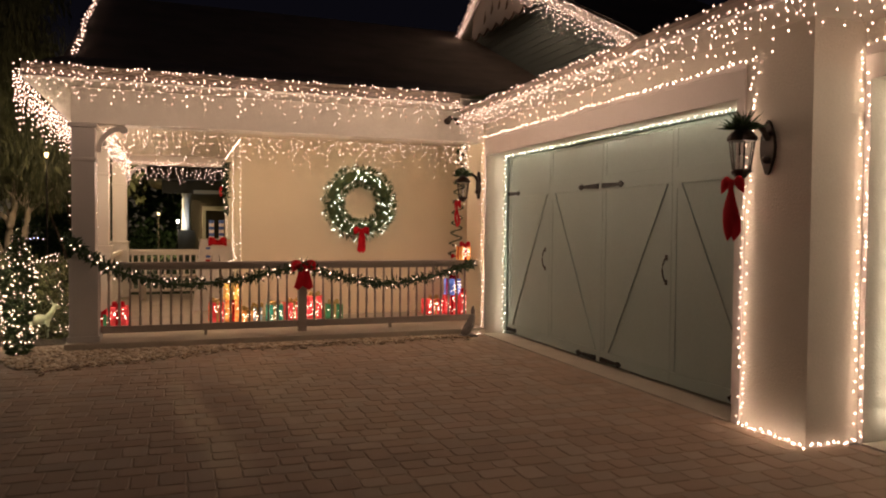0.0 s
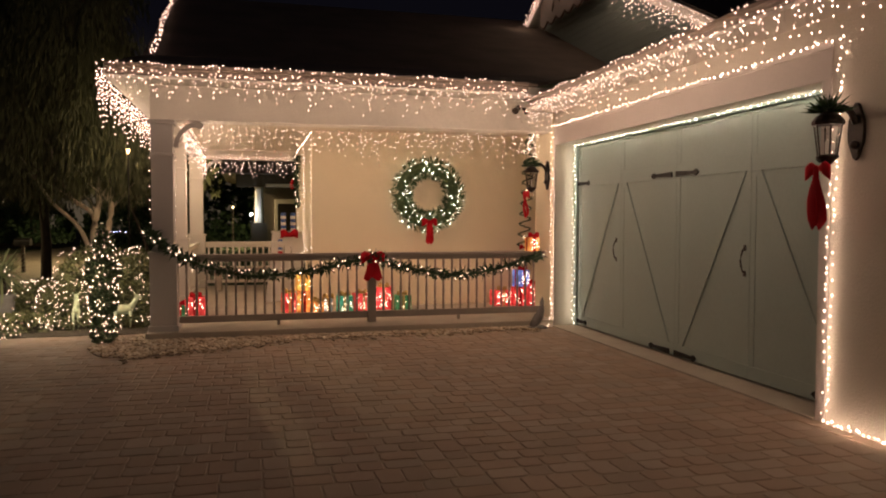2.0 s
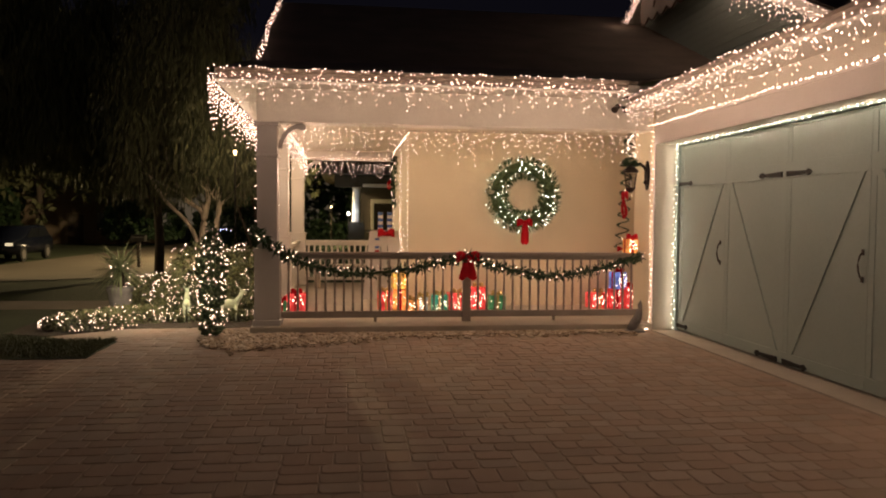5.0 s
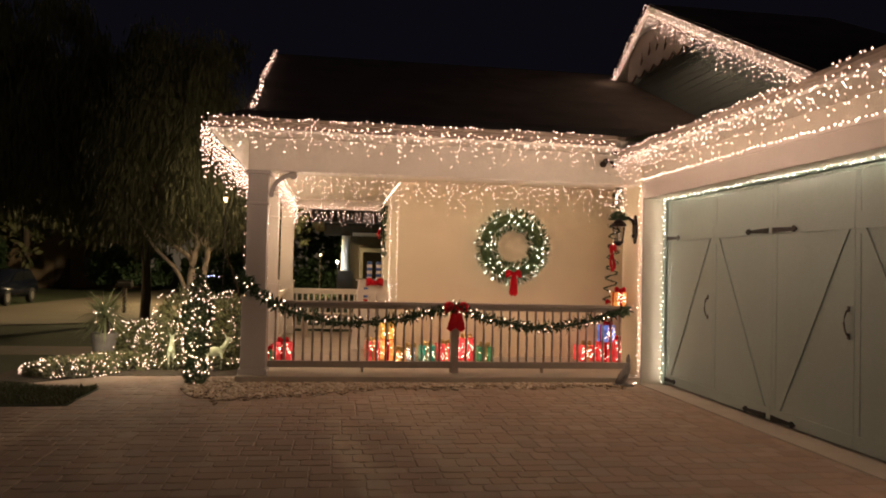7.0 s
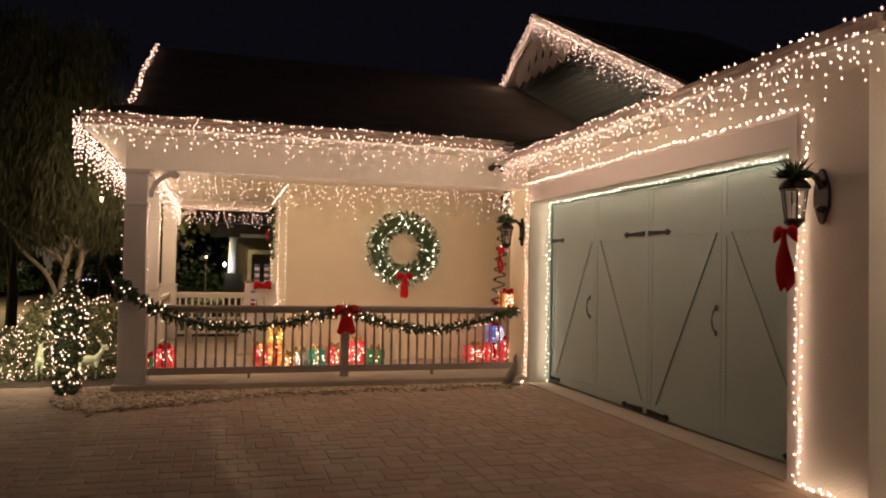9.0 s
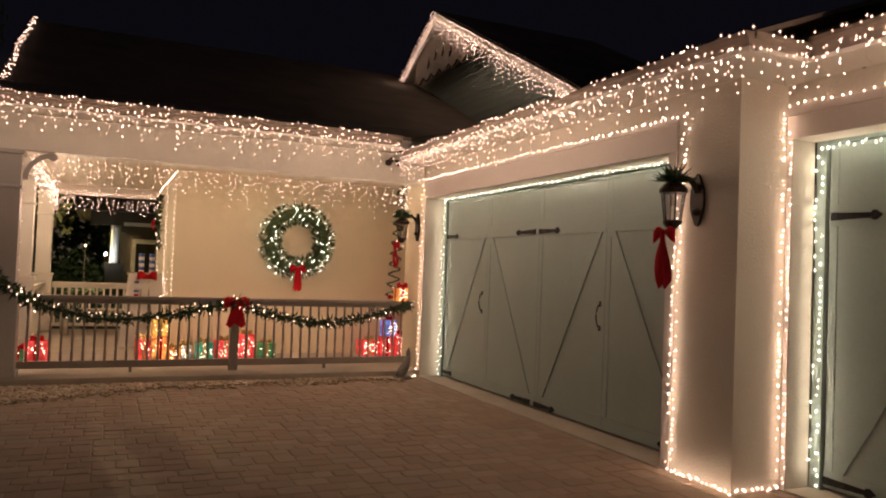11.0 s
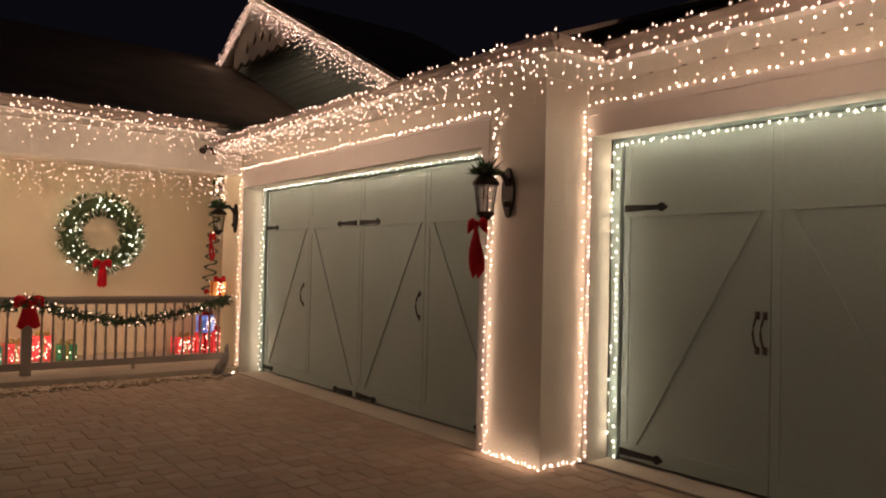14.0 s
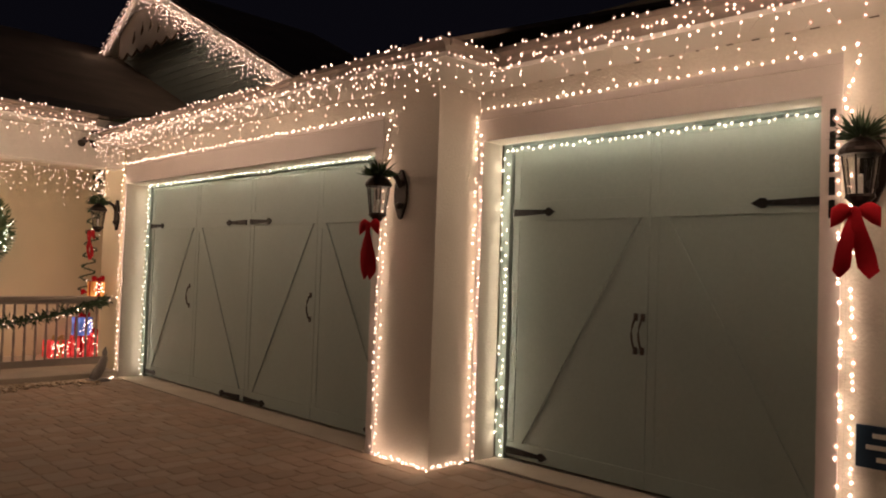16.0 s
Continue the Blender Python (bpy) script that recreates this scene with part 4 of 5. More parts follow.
def gift_box(colour, x, y, z, w, h, ribbon, turn=0.0, lights=10, words=""):
    g = thing("gift_box", words or f"lit {colour} cloth gift box with a ribbon", "gift box", group="lit gift boxes")
    part("box", boxes((-w / 2, w / 2, -w / 2, w / 2, 0, h), bevel=0.012), GIFT[colour], g)
    r = 0.018
    part("ribbon", boxes((-r, r, -w / 2 - 0.004, w / 2 + 0.004, -0.0, h + 0.004), (-w / 2 - 0.003, w / 2 + 0.003, -r, r, -0.0, h + 0.003)), ribbon, g)
    part("bow", bow(bmesh.new(), (0, -0.03, h + 0.035), 0.085, "y", 0.05), ribbon, g, smooth=True)
    pts = []
    for k in range(lights * 2):
        pts.append((RNG.uniform(-0.45, 0.45) * w, -w / 2 - 0.006, RNG.uniform(0.1, 0.9) * h))
    bulb_part(pts, 0.006, fine_bulb, g)
    g.matrix_basis = pose(x, y, z, 0, 0, turn)
    return g


PF = 0.0902
gift_box("green", -4.97, 1.50, PF, 0.16, 0.16, red_cloth, 8, 2, "small lit green gift box on the porch")
gift_box("red", -4.75, 1.55, PF, 0.27, 0.26, red_cloth, -6, 8)
gift_box("red", -3.475, 1.60, PF, 0.18, 0.28, gold_ribbon, 10, 3)
gift_box("orange", -3.235, 1.62, PF, 0.23, 0.30, red_cloth, -4, 4)
gift_box("gold", -3.26, 1.63, PF + 0.31, 0.20, 0.24, gold_ribbon, 7, 4, "lit gold gift box on top of another")
gift_box("orange", -3.06, 1.41, PF, 0.15, 0.17, gold_ribbon, 3, 6, "small lit orange gift box with gold ribbon")
gift_box("silver", -2.90, 1.64, PF, 0.13, 0.19, gold_ribbon, 4, 6)
gift_box("teal", -2.66, 1.56, PF, 0.24, 0.23, gold_ribbon, -5, 10)
gift_box("red", -2.39, 1.62, PF, 0.25, 0.25, gold_ribbon, 5, 8)
gift_box("red", -2.05, 1.70, PF, 0.26, 0.33, gold_ribbon, -8, 14, "tall lit red gift box with gold ribbon")
gift_box("green", -1.80, 1.56, PF, 0.25, 0.22, gold_ribbon, 4, 3)
gift_box("red", -0.17, 1.70, PF, 0.27, 0.24, gold_ribbon, 5, 14)
gift_box("red", 0.11, 1.62, PF, 0.22, 0.30, red_cloth, -7, 6)
gift_box("red", 0.33, 1.58, PF, 0.24, 0.34, red_cloth, 3, 12, "tall lit red gift box beside the wall")
gift_box("blue", 0.13, 1.60, PF + 0.305, 0.20, 0.26, red_cloth, 12, 12, "lit blue gift box on top of another")
gift_box("orange", -0.18, 0.33, 1.0105, 0.16, 0.19, red_cloth, 4, 8, "lit orange gift box standing on the railing")

# ---- sled leaning by the house corner ----
white_wood = paint("white painted wood", (0.75, 0.72, 0.68), 0.55, 0.08, 50, 0.15, 4)
blue_wood = paint("blue painted wood", (0.08, 0.16, 0.45), 0.5, 0.15, 50, 0.1, 4)
sled = thing("sled", "white wooden sled with a red bow against the wall", "sled", pose(-3.41, 3.15, 0.09, 0, 0, 14))
for k, x in enumerate((-0.13, 0.13)):
    bm = bmesh.new()
    prism(bm, [(x * 1.9 - 0.12, 0), (x * 1.9 + 0.12, 0), (x * 1.15 + 0.10, 1.15), (x * 1.15 - 0.10, 1.15)], "y", -0.015, 0.015)
    part("board", bm, white_wood, sled)
    for j in range(6):
        part("stripe", turned(bmesh.new(), [(0.040, 0.0), (0.043, 0.01), (0.043, 0.042), (0.040, 0.052)], 12, (x * 0.62 + 0.015, 0, 1.15 + j * 0.052)), blue_wood if j % 2 else white_wood, sled)
part("board", boxes((-0.055, 0.055, -0.012, 0.012, 0.05, 1.12), bevel=0.004), white_wood, sled)
part("crossbar", boxes((-0.27, 0.27, -0.03, -0.0155, 0.45, 0.53), bevel=0.004), white_wood, sled)
part("crossbar", boxes((-0.23, 0.23, -0.03, -0.0155, 0.92, 0.99), bevel=0.004), white_wood, sled)
for j in range(5):
    part("bar", boxes((-0.165, -0.09, -0.019, -0.0155, 0.72 + j * 0.066, 0.76 + j * 0.066)), red_cloth if j % 2 else blue_wood, sled)
part("bow", bow(bmesh.new(), (0.015, -0.04, 1.12), 0.15, "y", 0.06), red_cloth, sled, "red velvet bow", smooth=True)

# ---- bench against the far railing ----
bench = thing("porch_bench", "low grey bench standing on the far porch", "bench", pose(-4.0, 5.2, 0.09))
part("seat", boxes((-0.75, 0.75, -0.22, 0.22, 0.40, 0.45), bevel=0.01), concrete, bench)
for x in (-0.6, 0.6):
    part("leg", boxes((x - 0.06, x + 0.06, -0.18, 0.18, 0.001, 0.40), bevel=0.008), concrete, bench)

# ---- small figure at the foot of the pilaster ----
stone = paint("weathered stone", (0.24, 0.22, 0.21), 0.85, 0.3, 60, 0.5, 8, distance=0.01)
bm = bmesh.new()
box(bm, -0.17, 0.13, -0.09, 0.09, 0.0, 0.035, 0.008)
tube(bm, [(-0.12, 0, 0.03), (-0.05, 0, 0.10), (0.02, 0, 0.18), (0.055, 0, 0.26), (0.07, 0, 0.33)], [0.05, 0.075, 0.07, 0.055, 0.026], 12)
tube(bm, [(0.06, -0.02, 0.25), (0.0, -0.07, 0.17), (-0.06, -0.06, 0.12)], [0.022, 0.02, 0.016], 8)
bmesh.ops.create_icosphere(bm, subdivisions=3, radius=0.043, matrix=Matrix.Translation((0.07, 0, 0.36)) @ Matrix.Diagonal((0.9, 0.9, 1.15, 1)))
tube(bm, [(0.07, 0, 0.39), (0.08, 0, 0.44)], [0.03, 0.006], 8)
fig = part("garden_figure", bm, stone, smooth=True)
fig.matrix_basis = pose(-0.30, -0.22, 0.0, 0, 0, 10) @ Matrix.Diagonal((0.8, 0.8, 0.95, 1))
tagged(fig, "small weathered stone garden figure on the ground", "figure")

# ---- planting beside the porch ----
def shrub_mass(name, label, category, boxes_, count, leaf, material, lights, bulb, size=0.007, flat=0.0, clump=0.03):
    """Leaves through and over the given rounded blocks (centre, half sizes), with bulbs on the outside."""
    top = thing(name, label, category, pose(*boxes_[0][0][:2], 0))
    o = Vector((*boxes_[0][0][:2], 0))
    leaves, pts = [], []
    total = sum(h[0] * h[1] + h[1] * h[2] + h[0] * h[2] for _, h in boxes_)
    for c, h in boxes_:
        share = (h[0] * h[1] + h[1] * h[2] + h[0] * h[2]) / total
        c = Vector(c) - o
        for k in range(int(count * share)):
            d = any_way()
            q = max(abs(d.x), abs(d.y), abs(d.z)) ** 0.35
            bumpy = 0.86 + 0.16 * noise.noise(Vector((d.x * 2.5 + c.x, d.y * 2.5 + c.y, d.z * 2.5)))
            p = c + Vector((d.x * h[0], d.y * h[1], d.z * h[2])) / q * bumpy * (RNG.uniform(0.75, 1.0))
            if p.z < 0.005:
                continue
            leaves.append((p, d + any_way() * 0.9, leaf * RNG.uniform(0.6, 1.3), leaf * 0.33))
        for k in range(int(lights * share)):
            d = any_way()
            d.y = -abs(d.y) if RNG.random() < 0.75 else d.y
            q = max(abs(d.x), abs(d.y), abs(d.z)) ** 0.35
            p = c + Vector((d.x * h[0], d.y * h[1], d.z * h[2])) / q * 0.98
            if p.z > 0.02:
                pts.append(p)
    blades(leaves, material, "foliage", top, "small green leaves")
    if pts:
        bulb_part(pts, size, bulb, top)
    return top


shrub_mass("hedge", "clipped green hedge strung with white lights", "hedge", [((-6.05, 1.75, 0.55), (0.6, 0.45, 0.56)), ((-5.5, 1.7, 0.5), (0.38, 0.45, 0.58))], 9000, 0.05, leaf_hedge, 210, fine_bulb, 0.0046)
shrub_mass("hedge", "low green hedge strung with dense white lights", "hedge", [((-6.75, 2.0, 0.30), (0.55, 0.4, 0.33)), ((-6.35, 1.7, 0.28), (0.5, 0.4, 0.32))], 7000, 0.045, leaf_hedge, 330, fine_bulb, 0.0044)
shrub_mass("ground_cover", "low planting bed covered with white lights", "ground cover", [((-7.35, 0.75, 0.06), (0.62, 0.55, 0.14)), ((-6.95, 1.2, 0.07), (0.55, 0.4, 0.16)), ((-5.9, 1.15, 0.06), (0.7, 0.18, 0.12))], 6000, 0.045, leaf_hedge, 350, fine_bulb, 0.0044)
shrub_mass("topiary", "tiered clipped topiary wound with white lights", "topiary", [((-5.66, -0.16, 0.18), (0.15, 0.15, 0.2)), ((-5.66, -0.16, 0.52), (0.17, 0.17, 0.20)), ((-5.66, -0.16, 0.84), (0.21, 0.21, 0.20)), ((-5.66, -0.16, 1.12), (0.12, 0.12, 0.14)), ((-5.66, -0.16, 1.29), (0.05, 0.05, 0.09))], 5200, 0.04, leaf_wreath, 170, fine_bulb, 0.0052)
sheet("bed", -8.2, -5.25, 0.55, 2.6, -0.05, 0.004, soil, "dark planting bed beside the porch", "bed")
bm = bmesh.new()
prism(bm, [(-8.15, 0.15), (-7.6, -0.05), (-6.95, 0.5), (-6.95, 0.56), (-8.2, 0.56)], "z", -0.05, 0.003)
tagged(part("bed", bm, soil), "dark planting bed beside the driveway", "bed", kind="structure")

bm = bmesh.new()
prism(bm, [(-6.66, -1.52), (-6.66, -0.45), (-7.2, -0.36), (-7.6, -0.08), (-8.18, 0.14), (-8.25, 2.65), (-15.9, 2.65), (-15.9, -1.52)], "z", -0.06, 0.002)
patch = tagged(part("lawn_patch", bm, lawn), "dark mown grass beside the driveway", "lawn", kind="structure")
rows = []
for k in range(9000):
    x, y = -6.69 - 2.4 * RNG.random() ** 1.4, RNG.uniform(-1.5, 0.05)
    if y > -0.42 + 0.42 * max(0.0, (-7.2 - x) / 0.9):
        continue
    w = any_way()
    rows.append((Vector((x, y, 0.0)), Vector((w.x * 0.5, w.y * 0.5, 1.0)), RNG.uniform(0.03, 0.07), 0.004))
blades(rows, leaf_tree, "grass_blades", patch)


def lawn_deer(m, label):
    """A plain deer shape, one mesh, with the light on it put into its colour."""
    bm = bmesh.new()
    bmesh.ops.create_icosphere(bm, subdivisions=3, radius=0.1, matrix=pose(0, 0, 0.30) @ Matrix.Diagonal((1.7, 0.62, 0.85, 1)))
    tube(bm, [(0.12, 0, 0.33), (0.19, 0, 0.42), (0.22, 0, 0.50)], [0.055, 0.04, 0.034], 8)
    tube(bm, [(0.19, 0, 0.52), (0.25, 0, 0.505), (0.30, 0, 0.48)], [0.035, 0.038, 0.018], 8)
    for x, y in ((0.12, 0.035), (0.11, -0.035), (-0.13, 0.035), (-0.12, -0.035)):
        tube(bm, [(x, y, 0.28), (x + 0.012, y, 0.15), (x, y, 0.0)], [0.032, 0.016, 0.012], 6)
    for s in (-1, 1):
        tube(bm, [(0.20, s * 0.02, 0.54), (0.17, s * 0.06, 0.60)], [0.014, 0.005], 5)
    tube(bm, [(-0.16, 0, 0.33), (-0.2, 0, 0.30)], [0.02, 0.008], 5)
    ob = part("lawn_deer", bm, deer_lit, smooth=True)
    ob.matrix_basis = m
    return tagged(ob, label, "deer figure", "lawn deer")


# greenish light on the white deer put into colour and a faint glow
deer_lit = lit_cloth("white mesh with added green glow", (0.60, 0.66, 0.44), 0.05)
lawn_deer(pose(-5.66, 1.16, 0.004, 0, 0, 12) @ Matrix.Scale(0.8, 4), "pale lit deer figure among the hedge lights")
lawn_deer(pose(-6.23, 1.17, 0.004, 0, 0, 100) @ Matrix.Scale(0.8, 4), "pale lit deer figure facing the hedge")

# yucca in a pot
leaf_yucca = varied("pale yucca leaves", [(0.22, 0.26, 0.13), (0.30, 0.33, 0.18), (0.16, 0.2, 0.1)], 0.6, 60, 0.1, "Island")
yuc = thing("yucca", "spiky yucca in a stone pot with lights", "potted plant", pose(-7.27, 1.75, 0.0))
part("pot", turned(bmesh.new(), [(0.11, 0.0), (0.14, 0.03), (0.12, 0.07), (0.155, 0.20), (0.165, 0.34), (0.185, 0.40), (0.185, 0.44), (0.16, 0.44), (0.15, 0.40)], 18), stone, yuc, smooth=True)
part("stem", tube(bmesh.new(), [(0, 0, 0.38), (0.01, 0, 0.72)], [0.06, 0.04], 8), bark_dark, yuc)
verts, faces, pts = [], [], []
for k in range(340):
    a = RNG.uniform(0, 6.283)
    e = RNG.uniform(-0.5, 0.95)
    d = Vector((math.cos(a) * math.cos(e), math.sin(a) * math.cos(e), math.sin(e)))
    s = d.cross(Vector((0, 0, 1))).normalized() * RNG.uniform(0.007, 0.011)
    L = RNG.uniform(0.34, 0.50)
    z0 = Vector((0, 0, RNG.uniform(0.62, 0.76)))
    b = len(verts)
    for f, wd in ((0.06, 0.7), (0.45, 1.0), (0.8, 0.6), (1.0, 0.04)):
        c = z0 + d * L * f - Vector((0, 0, 0.16 * f * f * (1 - math.sin(e)) * 0.6))
        verts += [tuple(c - s * wd), tuple(c + s * wd)]
    faces += [(b, b + 1, b + 3, b + 2), (b + 2, b + 3, b + 5, b + 4), (b + 4, b + 5, b + 7, b + 6)]
    if k % 17 == 0:
        pts.append(z0 + d * 0.15)
raw("leaf", verts, faces, leaf_yucca, yuc, "long pointed leaves", kind="stuff")
bulb_part(pts, 0.006, fine_bulb, yuc)


# ---- trees ----
def tree(name, label, x, y, stems, crown, count, leaf, material, bark_mat, droop=0.0, lowest=0.0):
    """Tapered stems with limbs, and a crown of many leaves in clumps with gaps."""
    t = thing(name, label, "tree", pose(x, y, land(x, y) - 0.03))
    bm = bmesh.new()
    tips = []
    for line, r0, r1 in stems:
        pts = curve_points(line, 5)
        n = len(pts) - 1
        tube(bm, pts, [r0 + (r1 - r0) * i / n for i in range(n + 1)], 9)
        tips.append(pts[-1])
        for _ in range(4):
            i = RNG.randint(n // 2, n)
            d = any_way()
            d.z = abs(d.z) + 0.4
            q = pts[i] + d * RNG.uniform(0.5, 1.1)
            tube(bm, [pts[i], (pts[i] + q) / 2 + any_way() * 0.08, q], [r1 * 0.8, r1 * 0.5, r1 * 0.2], 6)
            tips.append(q)
    part("trunk", bm, bark_mat, t, smooth=True)
    rows = []
    clumps = []
    for c, h in crown:
        for _ in range(34):
            d = any_way()
            clumps.append(Vector(c) + Vector((d.x * h[0], d.y * h[1], d.z * h[2])) * RNG.uniform(0.35, 1.0))
    clumps += tips
    for k in range(count):
        c = clumps[k % len(clumps)]
        w = any_way()
        p = c + w * RNG.uniform(0.1, 0.55)
        if droop:
            p = p - Vector((0, 0, RNG.random() ** 1.5 * droop))
            if p.z < lowest + 0.5 * RNG.random():
                continue
            rows.append((p, Vector((w.x * 0.25, w.y * 0.25, -1)), leaf * RNG.uniform(0.7, 1.5), leaf * 0.09))
        else:
            rows.append((p, w, leaf * RNG.uniform(0.7, 1.4), leaf * 0.3))
    blades(rows, material, "crown", t, "uneven crown of small leaves")
    return t


tree("weeping_tree", "multi-stemmed tree with pale trunks and drooping leaves", -7.05, 6.6,
     [([(0.05, 0, 0), (0.0, 0, 0.7), (-0.26, 0.1, 1.35), (-0.77, 0.1, 1.9), (-1.3, 0, 2.8)], 0.06, 0.025), ([(0.05, 0.1, 0), (0.02, 0.1, 0.8), (0.0, 0.1, 1.6), (-0.41, 0, 2.0), (-0.8, 0, 3.1)], 0.065, 0.03),
      ([(0.08, 0, 0), (0.03, 0, 0.9), (0.05, 0, 1.4), (0.14, 0, 2.05), (0.1, 0, 3.4)], 0.095, 0.045), ([(0.2, 0, 0), (0.25, 0, 0.95), (0.36, 0, 1.75), (0.33, 0, 2.1), (0.5, 0, 3.2)], 0.075, 0.035)],
     [((-0.3, 0, 4.3), (1.4, 1.2, 1.5)), ((0.6, 0, 3.9), (0.9, 0.9, 1.1)), ((-1.2, 0.4, 4.0), (1.0, 0.9, 1.1)), ((-0.2, 0.2, 5.5), (1.3, 1.0, 0.9))], 60000, 0.14, leaf_tree, bark, 1.3, 1.75)
tree("shade_tree", "dark-trunked shade tree by the pavement", -9.55, 13.4,
     [([(0, 0, 0), (0.02, 0, 1.2), (-0.03, 0, 2.4), (0.1, 0, 4.0)], 0.15, 0.09)], [((-0.3, 0, 4.6), (2.6, 2.2, 1.5)), ((-1.8, 0.5, 4.0), (1.5, 1.5, 1.0)), ((0.4, 0.4, 7.0), (3.0, 2.4, 2.0)), ((-2.4, 0.5, 6.8), (2.2, 2.0, 1.8))], 34000, 0.26, leaf_tree, bark_dark, 0.5)
tree("shade_tree", "dark shade tree across the lawn", -14.4, 11.6,
     [([(0, 0, 0), (0.05, 0, 1.6), (-0.1, 0, 4.4)], 0.18, 0.1)], [((0, 0, 5.4), (3.2, 2.4, 1.9)), ((-2.4, 0, 4.6), (2.0, 1.6, 1.3)), ((1.8, 0, 4.8), (2.0, 1.6, 1.3)), ((0.5, 0, 8.0), (3.2, 2.4, 2.0)), ((3.0, 0.4, 7.0), (2.2, 2.0, 2.0))], 40000, 0.27, leaf_tree, bark_dark, 0.6)
tree("bare_tree", "thin bare-branched tree behind the porch", -6.0, 7.6,
     [([(0, 0, 0), (0.05, 0, 1.0), (-0.2, 0, 2.2), (-0.45, 0, 3.4)], 0.05, 0.018), ([(0, 0, 0), (0.2, 0, 1.2), (0.35, 0, 2.4), (0.7, 0, 3.4)], 0.045, 0.016), ([(0, 0, 0), (-0.2, 0, 1.0), (-0.55, 0, 2.0), (-0.8, 0, 3.0)], 0.04, 0.015)],
     [((0, 0, 3.6), (0.9, 0.7, 0.7))], 700, 0.1, leaf_tree, bark_dark)
for k, (x, y, s) in enumerate(((-24, 42, 1.3), (-33, 36, 1.5), (-15, 52, 1.4), (-6, 46, 1.2), (-44, 30, 1.6), (-1, 40, 1.2), (-10, 34, 1.0))):
    tree("far_tree", "dark tree across the street at night", x, y, [([(0, 0, 0), (0.1, 0, 2.0), (0, 0, 5.0)], 0.3, 0.15)],
         [((0, 0, 6.5), (4.0 * s, 3.0, 3.0 * s)), ((2.5, 0, 5.0), (2.4, 2.0, 1.8)), ((-2.6, 0, 5.4), (2.4, 2.0, 2.0))], 2600, 0.55, leaf_tree, bark_dark)

# ---- street: mailbox, lamp, car, houses ----
mb = thing("mailbox", "dark mailbox on a post by the street", "mailbox", pose(-12.15, 21.0, land(-12.15, 21.0), 0, 0, 80) @ Matrix.Scale(1.08, 4))
part("post", boxes((-0.05, 0.05, -0.05, 0.05, 0, 0.95), bevel=0.006), bark_dark, mb)
bm = bmesh.new()
prism(bm, [(-0.11, 0.96), (0.11, 0.96), (0.11, 1.10)] + [(0.11 * math.cos(a), 1.10 + 0.11 * math.sin(a)) for a in [k * math.pi / 8 for k in range(1, 8)]] + [(-0.11, 1.10)], "y", -0.26, 0.26)
part("box", bm, iron, mb)
part("flag", boxes((0.112, 0.12, -0.05, 0.0, 1.02, 1.2)), red_cloth, mb)

porch_glow = glow("porch lamp glow", (1.0, 0.7, 0.35), 5.0)
lamp_glow = glow("street lamp glow", (1.0, 0.60, 0.22), 3.0)


def lamp_post(x, y, height, label, watts, size=1.0):
    """A post with a glowing lantern on top, and the light that it gives."""
    lp = thing("street_lamp", label, "street lamp", pose(x, y, land(x, y)), group="street lamps")
    h = height - land(x, y)
    k = size
    part("pole", turned(bmesh.new(), [(0.09 * k, 0), (0.09 * k, 0.3), (0.05 * k, 0.4), (0.04 * k, h - 0.3 * k)], 10), iron, lp)
    part("collar", turned(bmesh.new(), [(0.045 * k, h - 0.3 * k), (0.07 * k, h - 0.25 * k), (0.07 * k, h - 0.2 * k)], 10), iron, lp)
    part("lantern", turned(bmesh.new(), [(0.06 * k, h - 0.19 * k), (0.12 * k, h + 0.08 * k), (0.125 * k, h + 0.10 * k), (0.05 * k, h + 0.11 * k)], 10), lamp_glow, lp, "glowing amber glass")
    part("cap", turned(bmesh.new(), [(0.15 * k, h + 0.115 * k), (0.14 * k, h + 0.13 * k), (0.04 * k, h + 0.22 * k), (0.01 * k, h + 0.28 * k)], 10), iron, lp)
    light = bpy.data.lights.new("street_light", "POINT")
    light.energy, light.color, light.shadow_soft_size = watts, (1.0, 0.72, 0.36), 0.1
    new("street_light", light).matrix_basis = pose(x, y - 0.3, height + 0.05)
    return lp


# added to light the road; hidden behind column and trees
lamp_post(-8.3, 27.0, 4.5, "added street lamp, hidden from view, that lights the road", 5500)
# out of view; inferred from the evenly lit road
lamp_post(-18.6, 14.9, 4.5, "street lamp standing beside the road", 800)
# scaled down and set on the line of sight to fit the camera's view
lamp_post(-6.13, 5.0, 2.67, "small lamp post set near to look like a distant lamp", 25, 0.30)

car_paint = paint("dark blue car paint", (0.006, 0.008, 0.016), 0.25, 0.1, 60, 0.02, metal=0.3)
rubber = paint("tyre rubber", (0.015, 0.015, 0.015), 0.8, 0.2)
rim_metal = paint("alloy rim", (0.5, 0.5, 0.5), 0.35, 0.1, metal=0.9)
dark_glass = paint("dark car glass", (0.008, 0.009, 0.011), 0.08, 0.1)
lens_glow = glow("headlight glass", (1.0, 0.8, 0.5), 0.8)
car = thing("car", "dark blue car parked on the street", "car", pose(-18.6, 25.5, land(-18.6, 25.5) + 0.03, 0, 0, 92))
bm = bmesh.new()
prism(bm, [(-2.2, 0.35), (-2.25, 0.75), (-2.05, 0.95), (-1.2, 1.02), (-0.5, 1.5), (1.2, 1.55), (1.9, 1.1), (2.2, 1.0), (2.25, 0.5), (2.15, 0.32)], "y", -0.86, 0.86)
bmesh.ops.bevel(bm, geom=bm.edges[:], offset=0.07, segments=3, affect="EDGES")
